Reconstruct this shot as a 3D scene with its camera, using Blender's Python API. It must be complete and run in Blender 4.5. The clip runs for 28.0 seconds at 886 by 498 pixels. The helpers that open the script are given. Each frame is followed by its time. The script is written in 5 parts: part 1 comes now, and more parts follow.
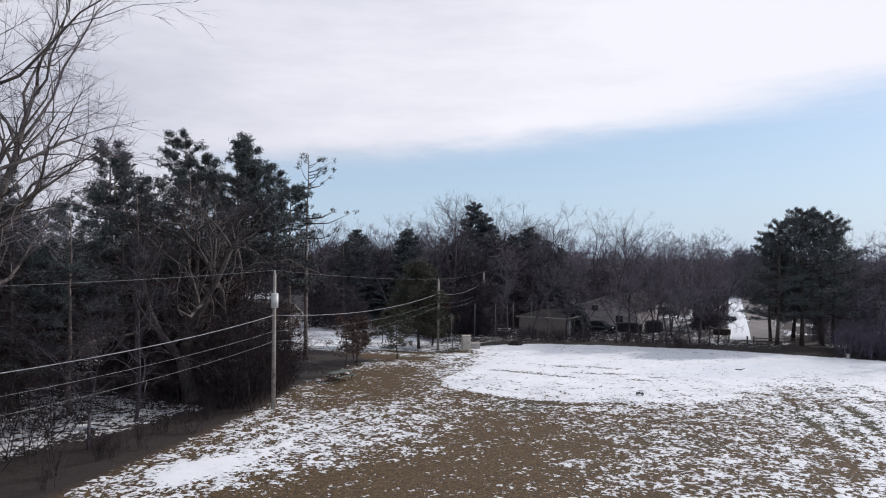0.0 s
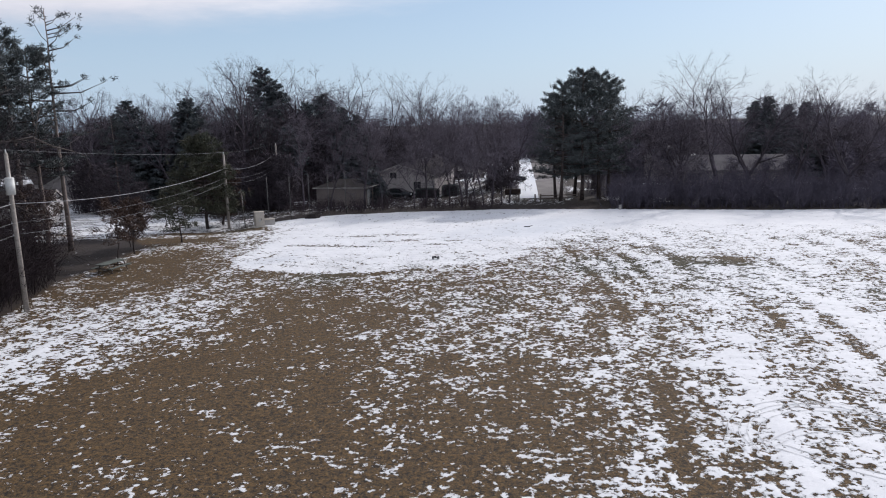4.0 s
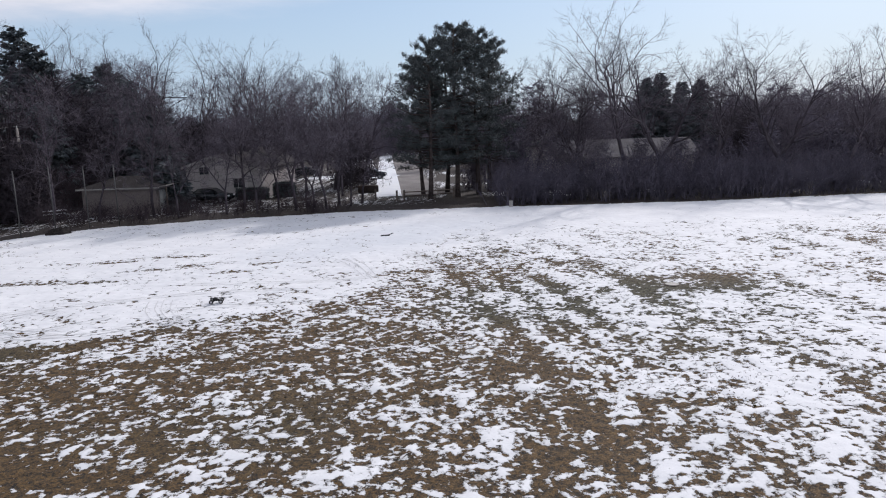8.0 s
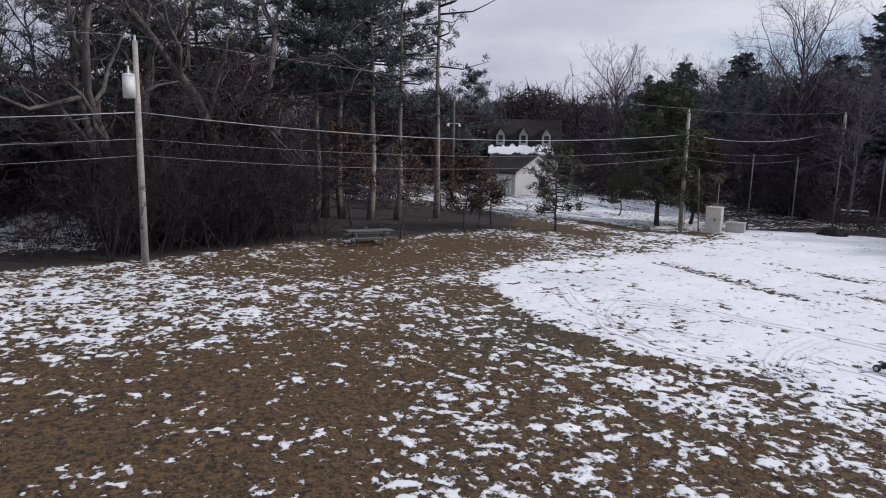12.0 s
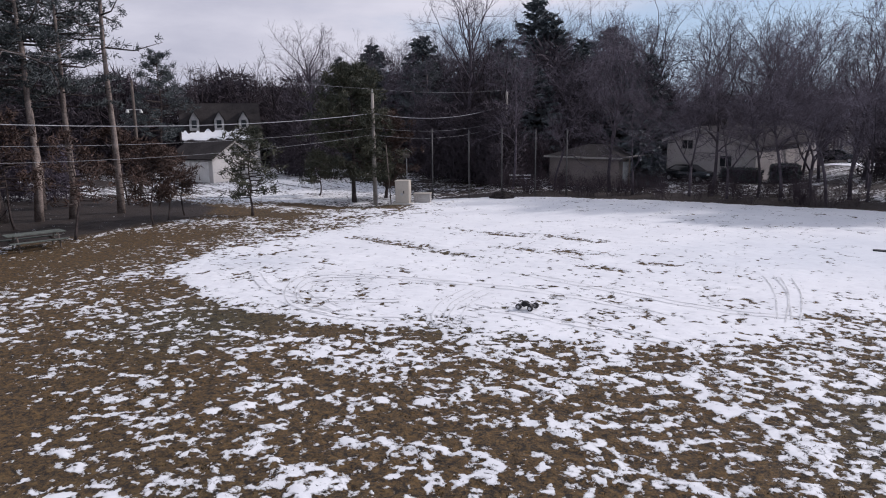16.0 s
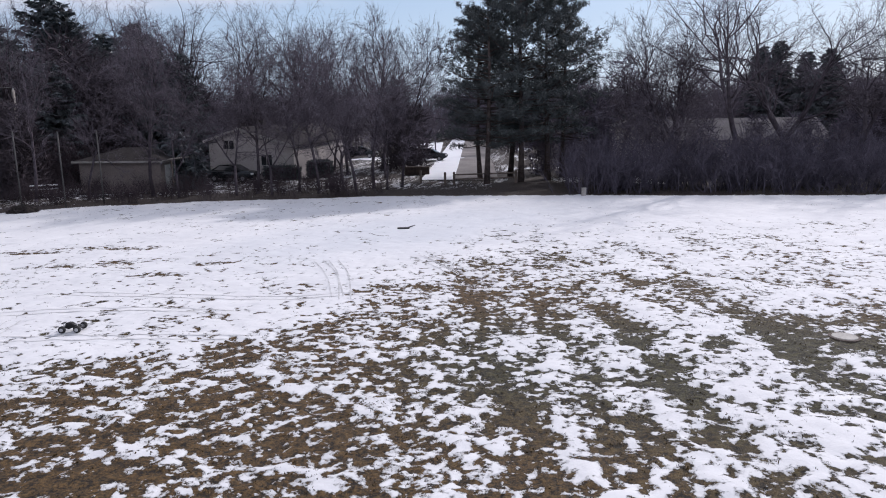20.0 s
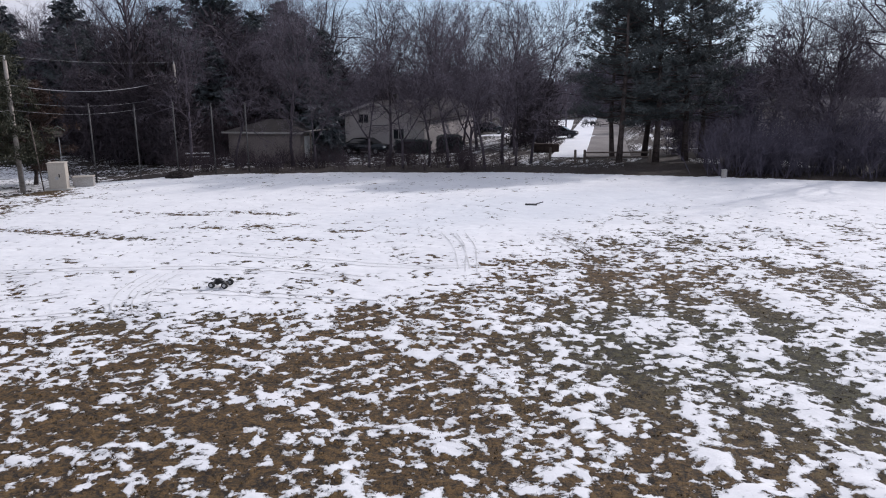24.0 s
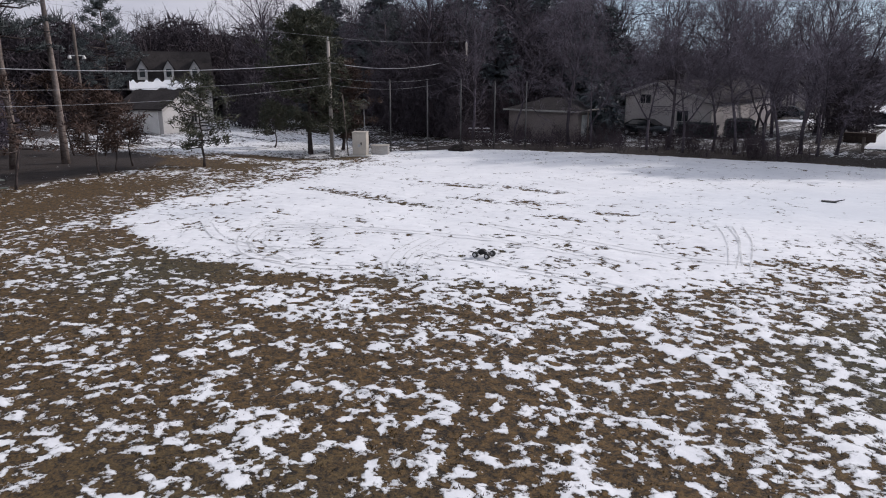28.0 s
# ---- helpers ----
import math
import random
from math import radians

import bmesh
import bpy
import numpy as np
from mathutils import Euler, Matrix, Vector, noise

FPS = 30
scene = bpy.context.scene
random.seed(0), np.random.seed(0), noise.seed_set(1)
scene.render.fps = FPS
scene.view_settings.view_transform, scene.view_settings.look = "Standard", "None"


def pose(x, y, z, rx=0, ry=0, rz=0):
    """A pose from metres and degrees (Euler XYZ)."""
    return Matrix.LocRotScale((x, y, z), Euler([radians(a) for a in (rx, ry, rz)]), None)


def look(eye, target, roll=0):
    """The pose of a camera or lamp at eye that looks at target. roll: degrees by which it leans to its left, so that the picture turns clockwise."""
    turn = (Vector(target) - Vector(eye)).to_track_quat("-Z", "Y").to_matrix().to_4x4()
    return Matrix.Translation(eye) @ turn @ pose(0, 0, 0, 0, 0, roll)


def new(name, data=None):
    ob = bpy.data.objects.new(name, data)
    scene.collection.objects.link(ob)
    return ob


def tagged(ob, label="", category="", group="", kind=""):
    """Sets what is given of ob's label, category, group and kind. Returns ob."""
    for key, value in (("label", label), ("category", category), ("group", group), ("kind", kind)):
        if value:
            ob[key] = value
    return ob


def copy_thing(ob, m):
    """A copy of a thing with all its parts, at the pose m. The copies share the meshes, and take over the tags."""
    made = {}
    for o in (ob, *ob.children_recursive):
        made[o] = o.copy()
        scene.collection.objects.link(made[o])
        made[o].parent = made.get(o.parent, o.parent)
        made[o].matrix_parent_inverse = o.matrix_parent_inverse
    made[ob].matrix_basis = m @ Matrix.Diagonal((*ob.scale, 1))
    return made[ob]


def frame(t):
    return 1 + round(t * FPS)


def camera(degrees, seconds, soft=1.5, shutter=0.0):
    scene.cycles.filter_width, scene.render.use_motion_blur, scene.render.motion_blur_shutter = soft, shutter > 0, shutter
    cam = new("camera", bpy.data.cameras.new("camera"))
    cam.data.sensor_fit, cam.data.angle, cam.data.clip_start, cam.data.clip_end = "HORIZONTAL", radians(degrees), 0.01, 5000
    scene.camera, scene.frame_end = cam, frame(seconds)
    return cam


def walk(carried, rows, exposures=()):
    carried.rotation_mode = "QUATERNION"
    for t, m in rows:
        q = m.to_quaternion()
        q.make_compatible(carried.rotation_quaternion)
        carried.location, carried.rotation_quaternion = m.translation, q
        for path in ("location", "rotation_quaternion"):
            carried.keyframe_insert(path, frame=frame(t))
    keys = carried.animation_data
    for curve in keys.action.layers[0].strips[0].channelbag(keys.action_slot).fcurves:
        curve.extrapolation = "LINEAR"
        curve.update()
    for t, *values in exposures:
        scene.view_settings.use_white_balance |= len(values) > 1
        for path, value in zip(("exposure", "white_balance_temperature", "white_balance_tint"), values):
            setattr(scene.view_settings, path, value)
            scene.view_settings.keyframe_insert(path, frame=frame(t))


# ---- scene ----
cam = camera(65.0, 28.0, soft=1.05)
PATH = [
    (0, (-0.894, -41.379, 10.815), (-1.803, -39.598, 10.826), 0.6),
    (0.5, (-0.686, -41.475, 10.806), (-1.566, -39.679, 10.759), 0.1),
    (1, (-0.505, -41.664, 10.658), (-1.351, -39.862, 10.464), -0.2),
    (1.5, (-0.503, -41.671, 10.578), (-1.297, -39.871, 10.217), -0.4),
    (2, (-0.198, -41.681, 10.59), (-0.822, -39.816, 10.227), -0.8),
    (2.5, (-0.406, -41.599, 10.681), (-0.94, -39.707, 10.316), -0.9),
    (3, (-0.592, -41.226, 10.732), (-1.079, -39.322, 10.365), -0.9),
    (3.5, (-0.752, -40.138, 10.716), (-1.176, -38.218, 10.351), -1.1),
    (5.5, (-1.24, -32.029, 8.973), (-1.559, -30.087, 8.617), -1.8),
    (6, (-1.714, -29.524, 8.372), (-1.985, -27.575, 8.016), -1.9),
    (6.5, (-1.781, -26.575, 7.917), (-1.96, -24.615, 7.562), -1.9),
    (7, (-1.706, -22.869, 7.596), (-1.76, -20.902, 7.239), -1.9),
    (7.5, (-1.875, -19.031, 7.345), (-1.856, -17.064, 6.986), -2.0),
    (8, (-1.921, -15.44, 7.256), (-1.925, -13.472, 6.9), -1.8),
    (8.5, (-1.58, -12.056, 7.117), (-1.824, -10.1, 6.776), -1.7),
    (9, (-1.224, -9.014, 6.958), (-1.448, -7.056, 6.617), -1.8),
    (9.5, (-0.849, -6.468, 6.751), (-1.099, -4.513, 6.408), -1.7),
    (10, (-0.502, -4.581, 6.48), (-0.985, -2.668, 6.148), -1.3),
    (10.5, (-0.286, -3.505, 6.22), (-1.096, -1.705, 5.898), -0.7),
    (11, (0.199, -3.517, 6.201), (-1.186, -2.11, 5.882), 0.4),
    (11.5, (0.415, -3.69, 6.113), (-1.21, -2.569, 5.788), 0.7),
    (12, (-0.658, -4.097, 5.826), (-2.465, -3.304, 5.497), 1.3),
    (12.5, (-0.832, -4.46, 5.789), (-2.702, -3.836, 5.452), 1.4),
    (14.5, (0.477, -3.532, 5.719), (-1.196, -2.494, 5.364), -0.0),
    (15, (0.546, -3.662, 5.784), (-1.022, -2.474, 5.421), -0.1),
    (15.5, (0.428, -3.397, 5.751), (-1.032, -2.081, 5.383), -0.3),
    (16, (0.48, -3.306, 5.79), (-0.87, -1.878, 5.417), -0.7),
    (16.5, (0.47, -3.318, 5.801), (-0.715, -1.752, 5.421), -0.9),
    (17, (0.488, -3.193, 5.714), (-0.509, -1.503, 5.33), -1.0),
    (17.5, (0.513, -3.134, 5.611), (-0.175, -1.297, 5.221), -1.1),
    (18, (0.538, -3.118, 5.564), (0.087, -1.21, 5.171), -1.2),
    (18.5, (0.542, -3.119, 5.526), (0.28, -1.176, 5.132), -1.2),
    (19, (0.499, -3.153, 5.514), (0.296, -1.202, 5.123), -1.2),
    (19.5, (0.431, -3.156, 5.497), (0.236, -1.204, 5.111), -1.0),
    (20, (0.337, -3.14, 5.527), (0.09, -1.192, 5.146), -1.0),
    (20.5, (0.282, -3.206, 5.498), (-0.098, -1.278, 5.126), -0.9),
    (21, (0.28, -3.196, 5.557), (-0.22, -1.295, 5.187), -0.7),
    (21.5, (0.186, -3.162, 5.546), (-0.396, -1.283, 5.182), -0.7),
    (23.5, (0.248, -3.17, 5.463), (-0.348, -1.295, 5.103), -0.6),
    (24, (0.211, -3.175, 5.418), (-0.379, -1.315, 4.979), -0.5),
    (24.5, (0.213, -3.233, 5.464), (-0.405, -1.395, 4.974), -0.4),
    (25, (0.195, -3.3, 5.468), (-0.606, -1.533, 4.983), -0.2),
    (25.5, (0.282, -3.348, 5.498), (-0.761, -1.711, 5.015), -0.0),
    (26, (0.356, -3.404, 5.532), (-0.854, -1.887, 5.048), 0.1),
    (26.5, (0.417, -3.298, 5.513), (-0.841, -1.82, 5.027), 0.1),
    (27, (0.392, -3.174, 5.473), (-0.862, -1.694, 4.986), 0.1),
    (27.5, (0.462, -3.153, 5.501), (-0.788, -1.672, 5.009), -0.0),
    (28, (0.429, -3.094, 5.462), (-0.818, -1.61, 4.968), 0.0),
]
walk(cam, [(t, look(eye, target, roll)) for t, eye, target, roll in PATH], [(0, 0.06, 6200, 14), (3, 0.03, 6200, 14), (8, 0.0, 6200, 15), (10.5, 0.0, 6150, 15), (12, -0.06, 6100, 16), (15, -0.05, 6150, 19), (18, 0.01, 6150, 19), (24, 0.02, 6150, 17), (28, -0.06, 6250, 16)])

# ---- light ----
SUN_AZ, SUN_EL = 34.0, 33.0          # degrees right of +y, and above the horizon
sun_dir = Vector((math.sin(radians(SUN_AZ)) * math.cos(radians(SUN_EL)), math.cos(radians(SUN_AZ)) * math.cos(radians(SUN_EL)), math.sin(radians(SUN_EL))))
sun = new("sun", bpy.data.lights.new("sun", "SUN"))
sun.data.energy, sun.data.angle, sun.data.color = 2.6, radians(1.2), (1.0, 0.95, 0.88)
sun.matrix_world = look(sun_dir * 100, (0, 0, 0))

world = bpy.data.worlds.new("sky")
scene.world = world
world.use_nodes = True
wt = world.node_tree
wt.nodes.clear()


def wnode(kind, **values):
    n = wt.nodes.new(kind)
    for k, v in values.items():
        n.inputs[k].default_value = v
    return n


w_out, w_bg = wnode("ShaderNodeOutputWorld"), wnode("ShaderNodeBackground", Strength=0.10)
w_sky = wnode("ShaderNodeTexSky")
w_sky.sky_type, w_sky.sun_disc = "NISHITA", False
w_sky.sun_elevation, w_sky.sun_rotation = radians(SUN_EL), radians(SUN_AZ)
w_sky.air_density, w_sky.dust_density = 1.0, 0.6
w_tc = wnode("ShaderNodeTexCoord")
w_map = wnode("ShaderNodeMapping", Rotation=(0, 0, radians(-20)), Scale=(1.2, 2.0, 7.0))
w_noise = wnode("ShaderNodeTexNoise", Scale=1.3, Detail=10.0, Roughness=0.62)
w_sep = wnode("ShaderNodeSeparateXYZ")
w_mix = wnode("ShaderNodeMix")
w_mix.data_type = "RGBA"
wt.links.new(w_tc.outputs["Generated"], w_map.inputs["Vector"])
wt.links.new(w_map.outputs["Vector"], w_noise.inputs["Vector"])
wt.links.new(w_tc.outputs["Generated"], w_sep.inputs["Vector"])


def wmath(op, a, b):
    n = wt.nodes.new("ShaderNodeMath")
    n.operation = op
    for i, v in enumerate((a, b)):
        if isinstance(v, (int, float)):
            n.inputs[i].default_value = v
        else:
            wt.links.new(v, n.inputs[i])
    return n.outputs[0]


# a high sheet of thin cloud over the west, its ragged edge low in the south, breaking up overhead
over = wmath("SUBTRACT", w_sep.outputs["Z"], wmath("ADD", wmath("MULTIPLY", w_sep.outputs["X"], 0.11), 0.185))
west = wmath("MULTIPLY", wmath("SUBTRACT", wmath("MULTIPLY", w_sep.outputs["X"], -1.0), 0.66), 0.35)
edge = wmath("ADD", wmath("MAXIMUM", over, west), wmath("MULTIPLY", wmath("SUBTRACT", w_noise.outputs["Fac"], 0.5), 0.14))
w_rng = wnode("ShaderNodeMapRange")
w_rng.interpolation_type = "SMOOTHSTEP"
w_rng.inputs["From Min"].default_value, w_rng.inputs["From Max"].default_value = -0.02, 0.05
wt.links.new(edge, w_rng.inputs["Value"])
w_tone = wnode("ShaderNodeMix")
w_tone.data_type = "RGBA"
w_tone.inputs["A"].default_value, w_tone.inputs["B"].default_value = (4.1, 4.3, 5.0, 1), (8.9, 8.85, 9.0, 1)
# brighter on the sun's side
lit = wmath("ADD", wmath("SUBTRACT", wmath("MULTIPLY", w_noise.outputs["Fac"], 1.3), 0.42), wmath("MULTIPLY", wmath("ADD", w_sep.outputs["X"], 0.95), 0.85))
wt.links.new(wmath("ADD", lit, wmath("MULTIPLY", w_sep.outputs["Z"], 0.5)), w_tone.inputs["Factor"])
w_top = wnode("ShaderNodeMapRange")
w_top.inputs["From Min"].default_value, w_top.inputs["From Max"].default_value = 0.4, 0.8
w_top.inputs["To Min"].default_value, w_top.inputs["To Max"].default_value = 1.0, 0.35
wt.links.new(w_sep.outputs["Z"], w_top.inputs["Value"])
wt.links.new(wmath("MULTIPLY", w_rng.outputs["Result"], w_top.outputs["Result"]), w_mix.inputs["Factor"])
# pale winter haze that thickens towards the horizon
w_haze = wnode("ShaderNodeMapRange")
w_haze.inputs["From Min"].default_value, w_haze.inputs["From Max"].default_value = 0.0, 0.30
w_haze.inputs["To Min"].default_value, w_haze.inputs["To Max"].default_value = 0.85, 0.2
wt.links.new(w_sep.outputs["Z"], w_haze.inputs["Value"])
w_air = wnode("ShaderNodeMix")
w_air.data_type = "RGBA"
w_air.inputs["B"].default_value = (4.65, 6.15, 7.7, 1)
wt.links.new(w_haze.outputs["Result"], w_air.inputs["Factor"])
wt.links.new(w_sky.outputs["Color"], w_air.inputs["A"])
wt.links.new(w_air.outputs["Result"], w_mix.inputs["A"])
wt.links.new(w_tone.outputs["Result"], w_mix.inputs["B"])
wt.links.new(w_mix.outputs["Result"], w_bg.inputs["Color"])
wt.links.new(w_bg.outputs["Background"], w_out.inputs["Surface"])


# ---- materials ----
def material(name, c1, c2, scale=4.0, rough=0.85, bump=0.3, metal=0.0, fine=60.0, spread=0.5, vary=0.0, dist=0.02):
    """Two colours mixed by a coarse and a fine noise, with relief from the fine one; vary: tone by object."""
    m = bpy.data.materials.new(name)
    m.use_nodes = True
    t = m.node_tree
    b = t.nodes["Principled BSDF"]
    b.inputs["Roughness"].default_value, b.inputs["Metallic"].default_value = rough, metal
    if rough >= 0.9:
        b.inputs["Specular IOR Level"].default_value = 0.15
    tc = t.nodes.new("ShaderNodeTexCoord")
    n1, n2 = t.nodes.new("ShaderNodeTexNoise"), t.nodes.new("ShaderNodeTexNoise")
    n1.inputs["Scale"].default_value, n1.inputs["Detail"].default_value = scale, 4
    n2.inputs["Scale"].default_value, n2.inputs["Detail"].default_value = fine, 3
    mix, add, rng = t.nodes.new("ShaderNodeMix"), t.nodes.new("ShaderNodeMath"), t.nodes.new("ShaderNodeMapRange")
    mix.data_type = "RGBA"
    mix.inputs["A"].default_value, mix.inputs["B"].default_value = (*c1, 1), (*c2, 1)
    for n in (n1, n2):
        t.links.new(tc.outputs["Object"], n.inputs["Vector"])
    add.operation = "ADD"
    t.links.new(n1.outputs["Fac"], add.inputs[0])
    t.links.new(n2.outputs["Fac"], add.inputs[1])
    rng.inputs["From Min"].default_value, rng.inputs["From Max"].default_value = 1.0 - spread / 2, 1.0 + spread / 2
    t.links.new(add.outputs[0], rng.inputs["Value"])
    t.links.new(rng.outputs["Result"], mix.inputs["Factor"])
    last = mix.outputs["Result"]
    if vary:
        info, hsv, r2 = t.nodes.new("ShaderNodeObjectInfo"), t.nodes.new("ShaderNodeHueSaturation"), t.nodes.new("ShaderNodeMapRange")
        r2.inputs["To Min"].default_value, r2.inputs["To Max"].default_value = 1 - vary, 1 + vary
        t.links.new(info.outputs["Random"], r2.inputs["Value"])
        t.links.new(r2.outputs["Result"], hsv.inputs["Value"])
        t.links.new(last, hsv.inputs["Color"])
        last = hsv.outputs["Color"]
    t.links.new(last, b.inputs["Base Color"])
    if bump:
        bp = t.nodes.new("ShaderNodeBump")
        bp.inputs["Strength"].default_value, bp.inputs["Distance"].default_value = bump, dist
        t.links.new(n2.outputs["Fac"], bp.inputs["Height"])
        t.links.new(bp.outputs["Normal"], b.inputs["Normal"])
    return m


BARK = material("bark_grey", (0.046, 0.039, 0.047), (0.120, 0.103, 0.119), 2.0, 0.95, 0.7, fine=14, vary=0.25)
BARK_PALE = material("bark_pale", (0.055, 0.047, 0.044), (0.155, 0.134, 0.124), 1.5, 0.95, 0.6, fine=12)
BARK_PINE = material("bark_pine", (0.036, 0.029, 0.029), (0.11, 0.088, 0.082), 2.0, 0.95, 0.8, fine=10, vary=0.2)
TWIG = material("twigs", (0.092, 0.079, 0.096), (0.192, 0.168, 0.196), 1.0, 0.95, 0, fine=5, vary=0.25)
# Lifted, bluish twig copy; a veil of haze is in its colour.
BRUSH = material("hazed_growth_twigs", (0.066, 0.057, 0.075), (0.142, 0.123, 0.152), 0.6, 0.95, 0, fine=3)
RUST_BRUSH = material("rusty_undergrowth", (0.034, 0.0225, 0.0215), (0.076, 0.052, 0.047), 0.6, 0.95, 0, fine=3)
TWIG_RED = material("twigs_red", (0.040, 0.031, 0.037), (0.086, 0.068, 0.077), 0.6, 0.95, 0, fine=3)
# Darker twig copy; shade by the houses and western woods is painted in.
SHADED_BRUSH = material("shaded_brush_by_the_houses", (0.042, 0.035, 0.042), (0.094, 0.079, 0.090), 0.6, 0.95, 0, fine=3)
# Paler bluish twigs: distance haze over the southern and far woods, as colour.
HAZED_BRUSH = material("hazed_far_brush", (0.096, 0.086, 0.112), (0.20, 0.178, 0.22), 0.6, 0.95, 0, fine=3)
# Near-black twigs: the gloom inside the western thicket, put into their colour.
WEST_SHADE_BRUSH = material("shaded_western_brush", (0.022, 0.0165, 0.0185), (0.05, 0.038, 0.041), 0.6, 0.95, 0, fine=3)
# TWIG darkened to hold the western wood's shade in the colour itself.
TWIG_SHADED = material("shaded_twigs", (0.03, 0.024, 0.028), (0.075, 0.062, 0.068), 1.0, 0.95, 0, fine=5, vary=0.25)
NEEDLE = material("needles_dark", (0.034, 0.042, 0.047), (0.084, 0.098, 0.097), 0.8, 0.7, 0, fine=6, vary=0.2)
BARK_GROVE = material("bark_grove_pine", (0.12, 0.096, 0.086), (0.30, 0.248, 0.222), 2.0, 0.95, 0.8, fine=10, vary=0.2)
# Twig copy lightened and blued; sunward haze is part of this colour.
THICKET_HAZED = material("hazy_thicket_twigs", (0.058, 0.052, 0.070), (0.128, 0.116, 0.148), 0.6, 0.95, 0, fine=3)
NEEDLE_SPRUCE = material("needles_spruce", (0.044, 0.054, 0.061), (0.106, 0.124, 0.130), 0.8, 0.7, 0, fine=6, vary=0.2)
NEEDLE_RUST = material("needles_rust", (0.036, 0.021, 0.016), (0.088, 0.050, 0.037), 1.2, 0.8, 0, fine=6)
NEEDLE_YOUNG = material("needles_young", (0.022, 0.030, 0.019), (0.072, 0.068, 0.040), 1.0, 0.75, 0, fine=6)
POLE_WOOD = material("weathered_pole_wood", (0.21, 0.185, 0.165), (0.39, 0.35, 0.315), 1.2, 0.85, 0.5, fine=9)
FENCE_WOOD = material("grey_fence_wood", (0.075, 0.06, 0.055), (0.18, 0.15, 0.13), 2.0, 0.9, 0.5, fine=14)
TABLE_WOOD = material("worn_table_wood", (0.06, 0.07, 0.06), (0.15, 0.165, 0.145), 3.0, 0.85, 0.4, fine=20)
GALV = material("galvanised_steel", (0.30, 0.30, 0.31), (0.48, 0.48, 0.49), 3.0, 0.5, 0.1, 0.6, fine=30)
WIRE = material("cable_sheath", (0.16, 0.16, 0.17), (0.36, 0.36, 0.38), 2.0, 0.6, 0, fine=9)
CABINET = material("beige_cabinet_paint", (0.42, 0.375, 0.32), (0.53, 0.48, 0.42), 1.5, 0.6, 0.1, fine=18)
CAN = material("grey_transformer_paint", (0.50, 0.50, 0.49), (0.64, 0.64, 0.62), 2.0, 0.5, 0.05, fine=12)
BLACK = material("black_rubber", (0.012, 0.012, 0.013), (0.035, 0.034, 0.034), 4.0, 0.8, 0.3, fine=25)
SIDING = material("beige_siding", (0.33, 0.30, 0.29), (0.43, 0.395, 0.385), 0.7, 0.8, 0.1, fine=8)
SHED_SIDING = material("dull_shed_siding", (0.185, 0.155, 0.145), (0.26, 0.222, 0.21), 0.7, 0.8, 0.1, fine=8)
SIDING_WHITE = material("white_siding", (0.46, 0.44, 0.43), (0.58, 0.56, 0.545), 0.7, 0.75, 0.1, fine=8)
TRIM_WHITE = material("white_trim_paint", (0.66, 0.65, 0.63), (0.80, 0.79, 0.77), 1.5, 0.6, 0.05, fine=12)
TRIM_DULL = material("dull_trim_paint", (0.28, 0.262, 0.245), (0.41, 0.39, 0.37), 1.5, 0.7, 0.05, fine=12)
POST_STEEL = material("dull_post_steel", (0.055, 0.053, 0.053), (0.11, 0.107, 0.105), 3.0, 0.6, 0.1, 0.3, fine=30)
ROOF = material("grey_shingles", (0.04, 0.034, 0.034), (0.082, 0.072, 0.071), 0.8, 0.95, 0.5, fine=7)
ROOF_DARK = material("dark_shingles", (0.022, 0.019, 0.019), (0.05, 0.044, 0.043), 0.8, 0.95, 0.5, fine=7)
ROOF_PALE = material("pale_grey_shingles", (0.085, 0.078, 0.082), (0.145, 0.135, 0.14), 0.8, 0.9, 0.5, fine=7)
PANE = material("dark_window_glass", (0.015, 0.017, 0.02), (0.03, 0.032, 0.036), 0.5, 0.08, 0, fine=2)
ASPHALT = material("worn_asphalt", (0.17, 0.155, 0.15), (0.27, 0.25, 0.24), 0.25, 0.9, 0.3, fine=9)
SNOW = material("old_snow", (0.78, 0.80, 0.84), (0.86, 0.87, 0.89), 0.6, 0.7, 0.3, fine=5)
CONCRETE = material("pale_concrete", (0.42, 0.40, 0.37), (0.58, 0.56, 0.52), 2.0, 0.9, 0.3, fine=20)
CAR_PAINT = material("dark_car_paint", (0.012, 0.015, 0.018), (0.02, 0.024, 0.028), 0.3, 0.2, 0, 0.3, fine=2)


# ---- mesh helpers ----
class Tris:
    """Collects triangles as arrays."""
    def __init__(self):
        self.v, self.f, self.n = [], [], 0
        self.limbs = None

    def add(self, v, f):
        self.v.append(np.asarray(v, float))
        self.f.append(np.asarray(f, int) + self.n)
        self.n += len(v)

    def arrays(self):
        return np.concatenate(self.v), np.concatenate(self.f)

    def mesh(self, name, mat, smooth=False):
        v, f = self.arrays()
        return tri_mesh(name, v, f, mat, smooth)


def tri_mesh(name, v, f, mat, smooth=False):
    me = bpy.data.meshes.new(name)
    me.vertices.add(len(v))
    me.vertices.foreach_set("co", np.ascontiguousarray(v, np.float32).ravel())
    me.loops.add(len(f) * 3)
    me.loops.foreach_set("vertex_index", np.ascontiguousarray(f, np.int32).ravel())
    me.polygons.add(len(f))
    me.polygons.foreach_set("loop_start", np.arange(0, 3 * len(f), 3, dtype=np.int32))
    me.polygons.foreach_set("use_smooth", np.full(len(f), smooth))
    me.update(calc_edges=True)
    me.materials.append(mat)
    return me


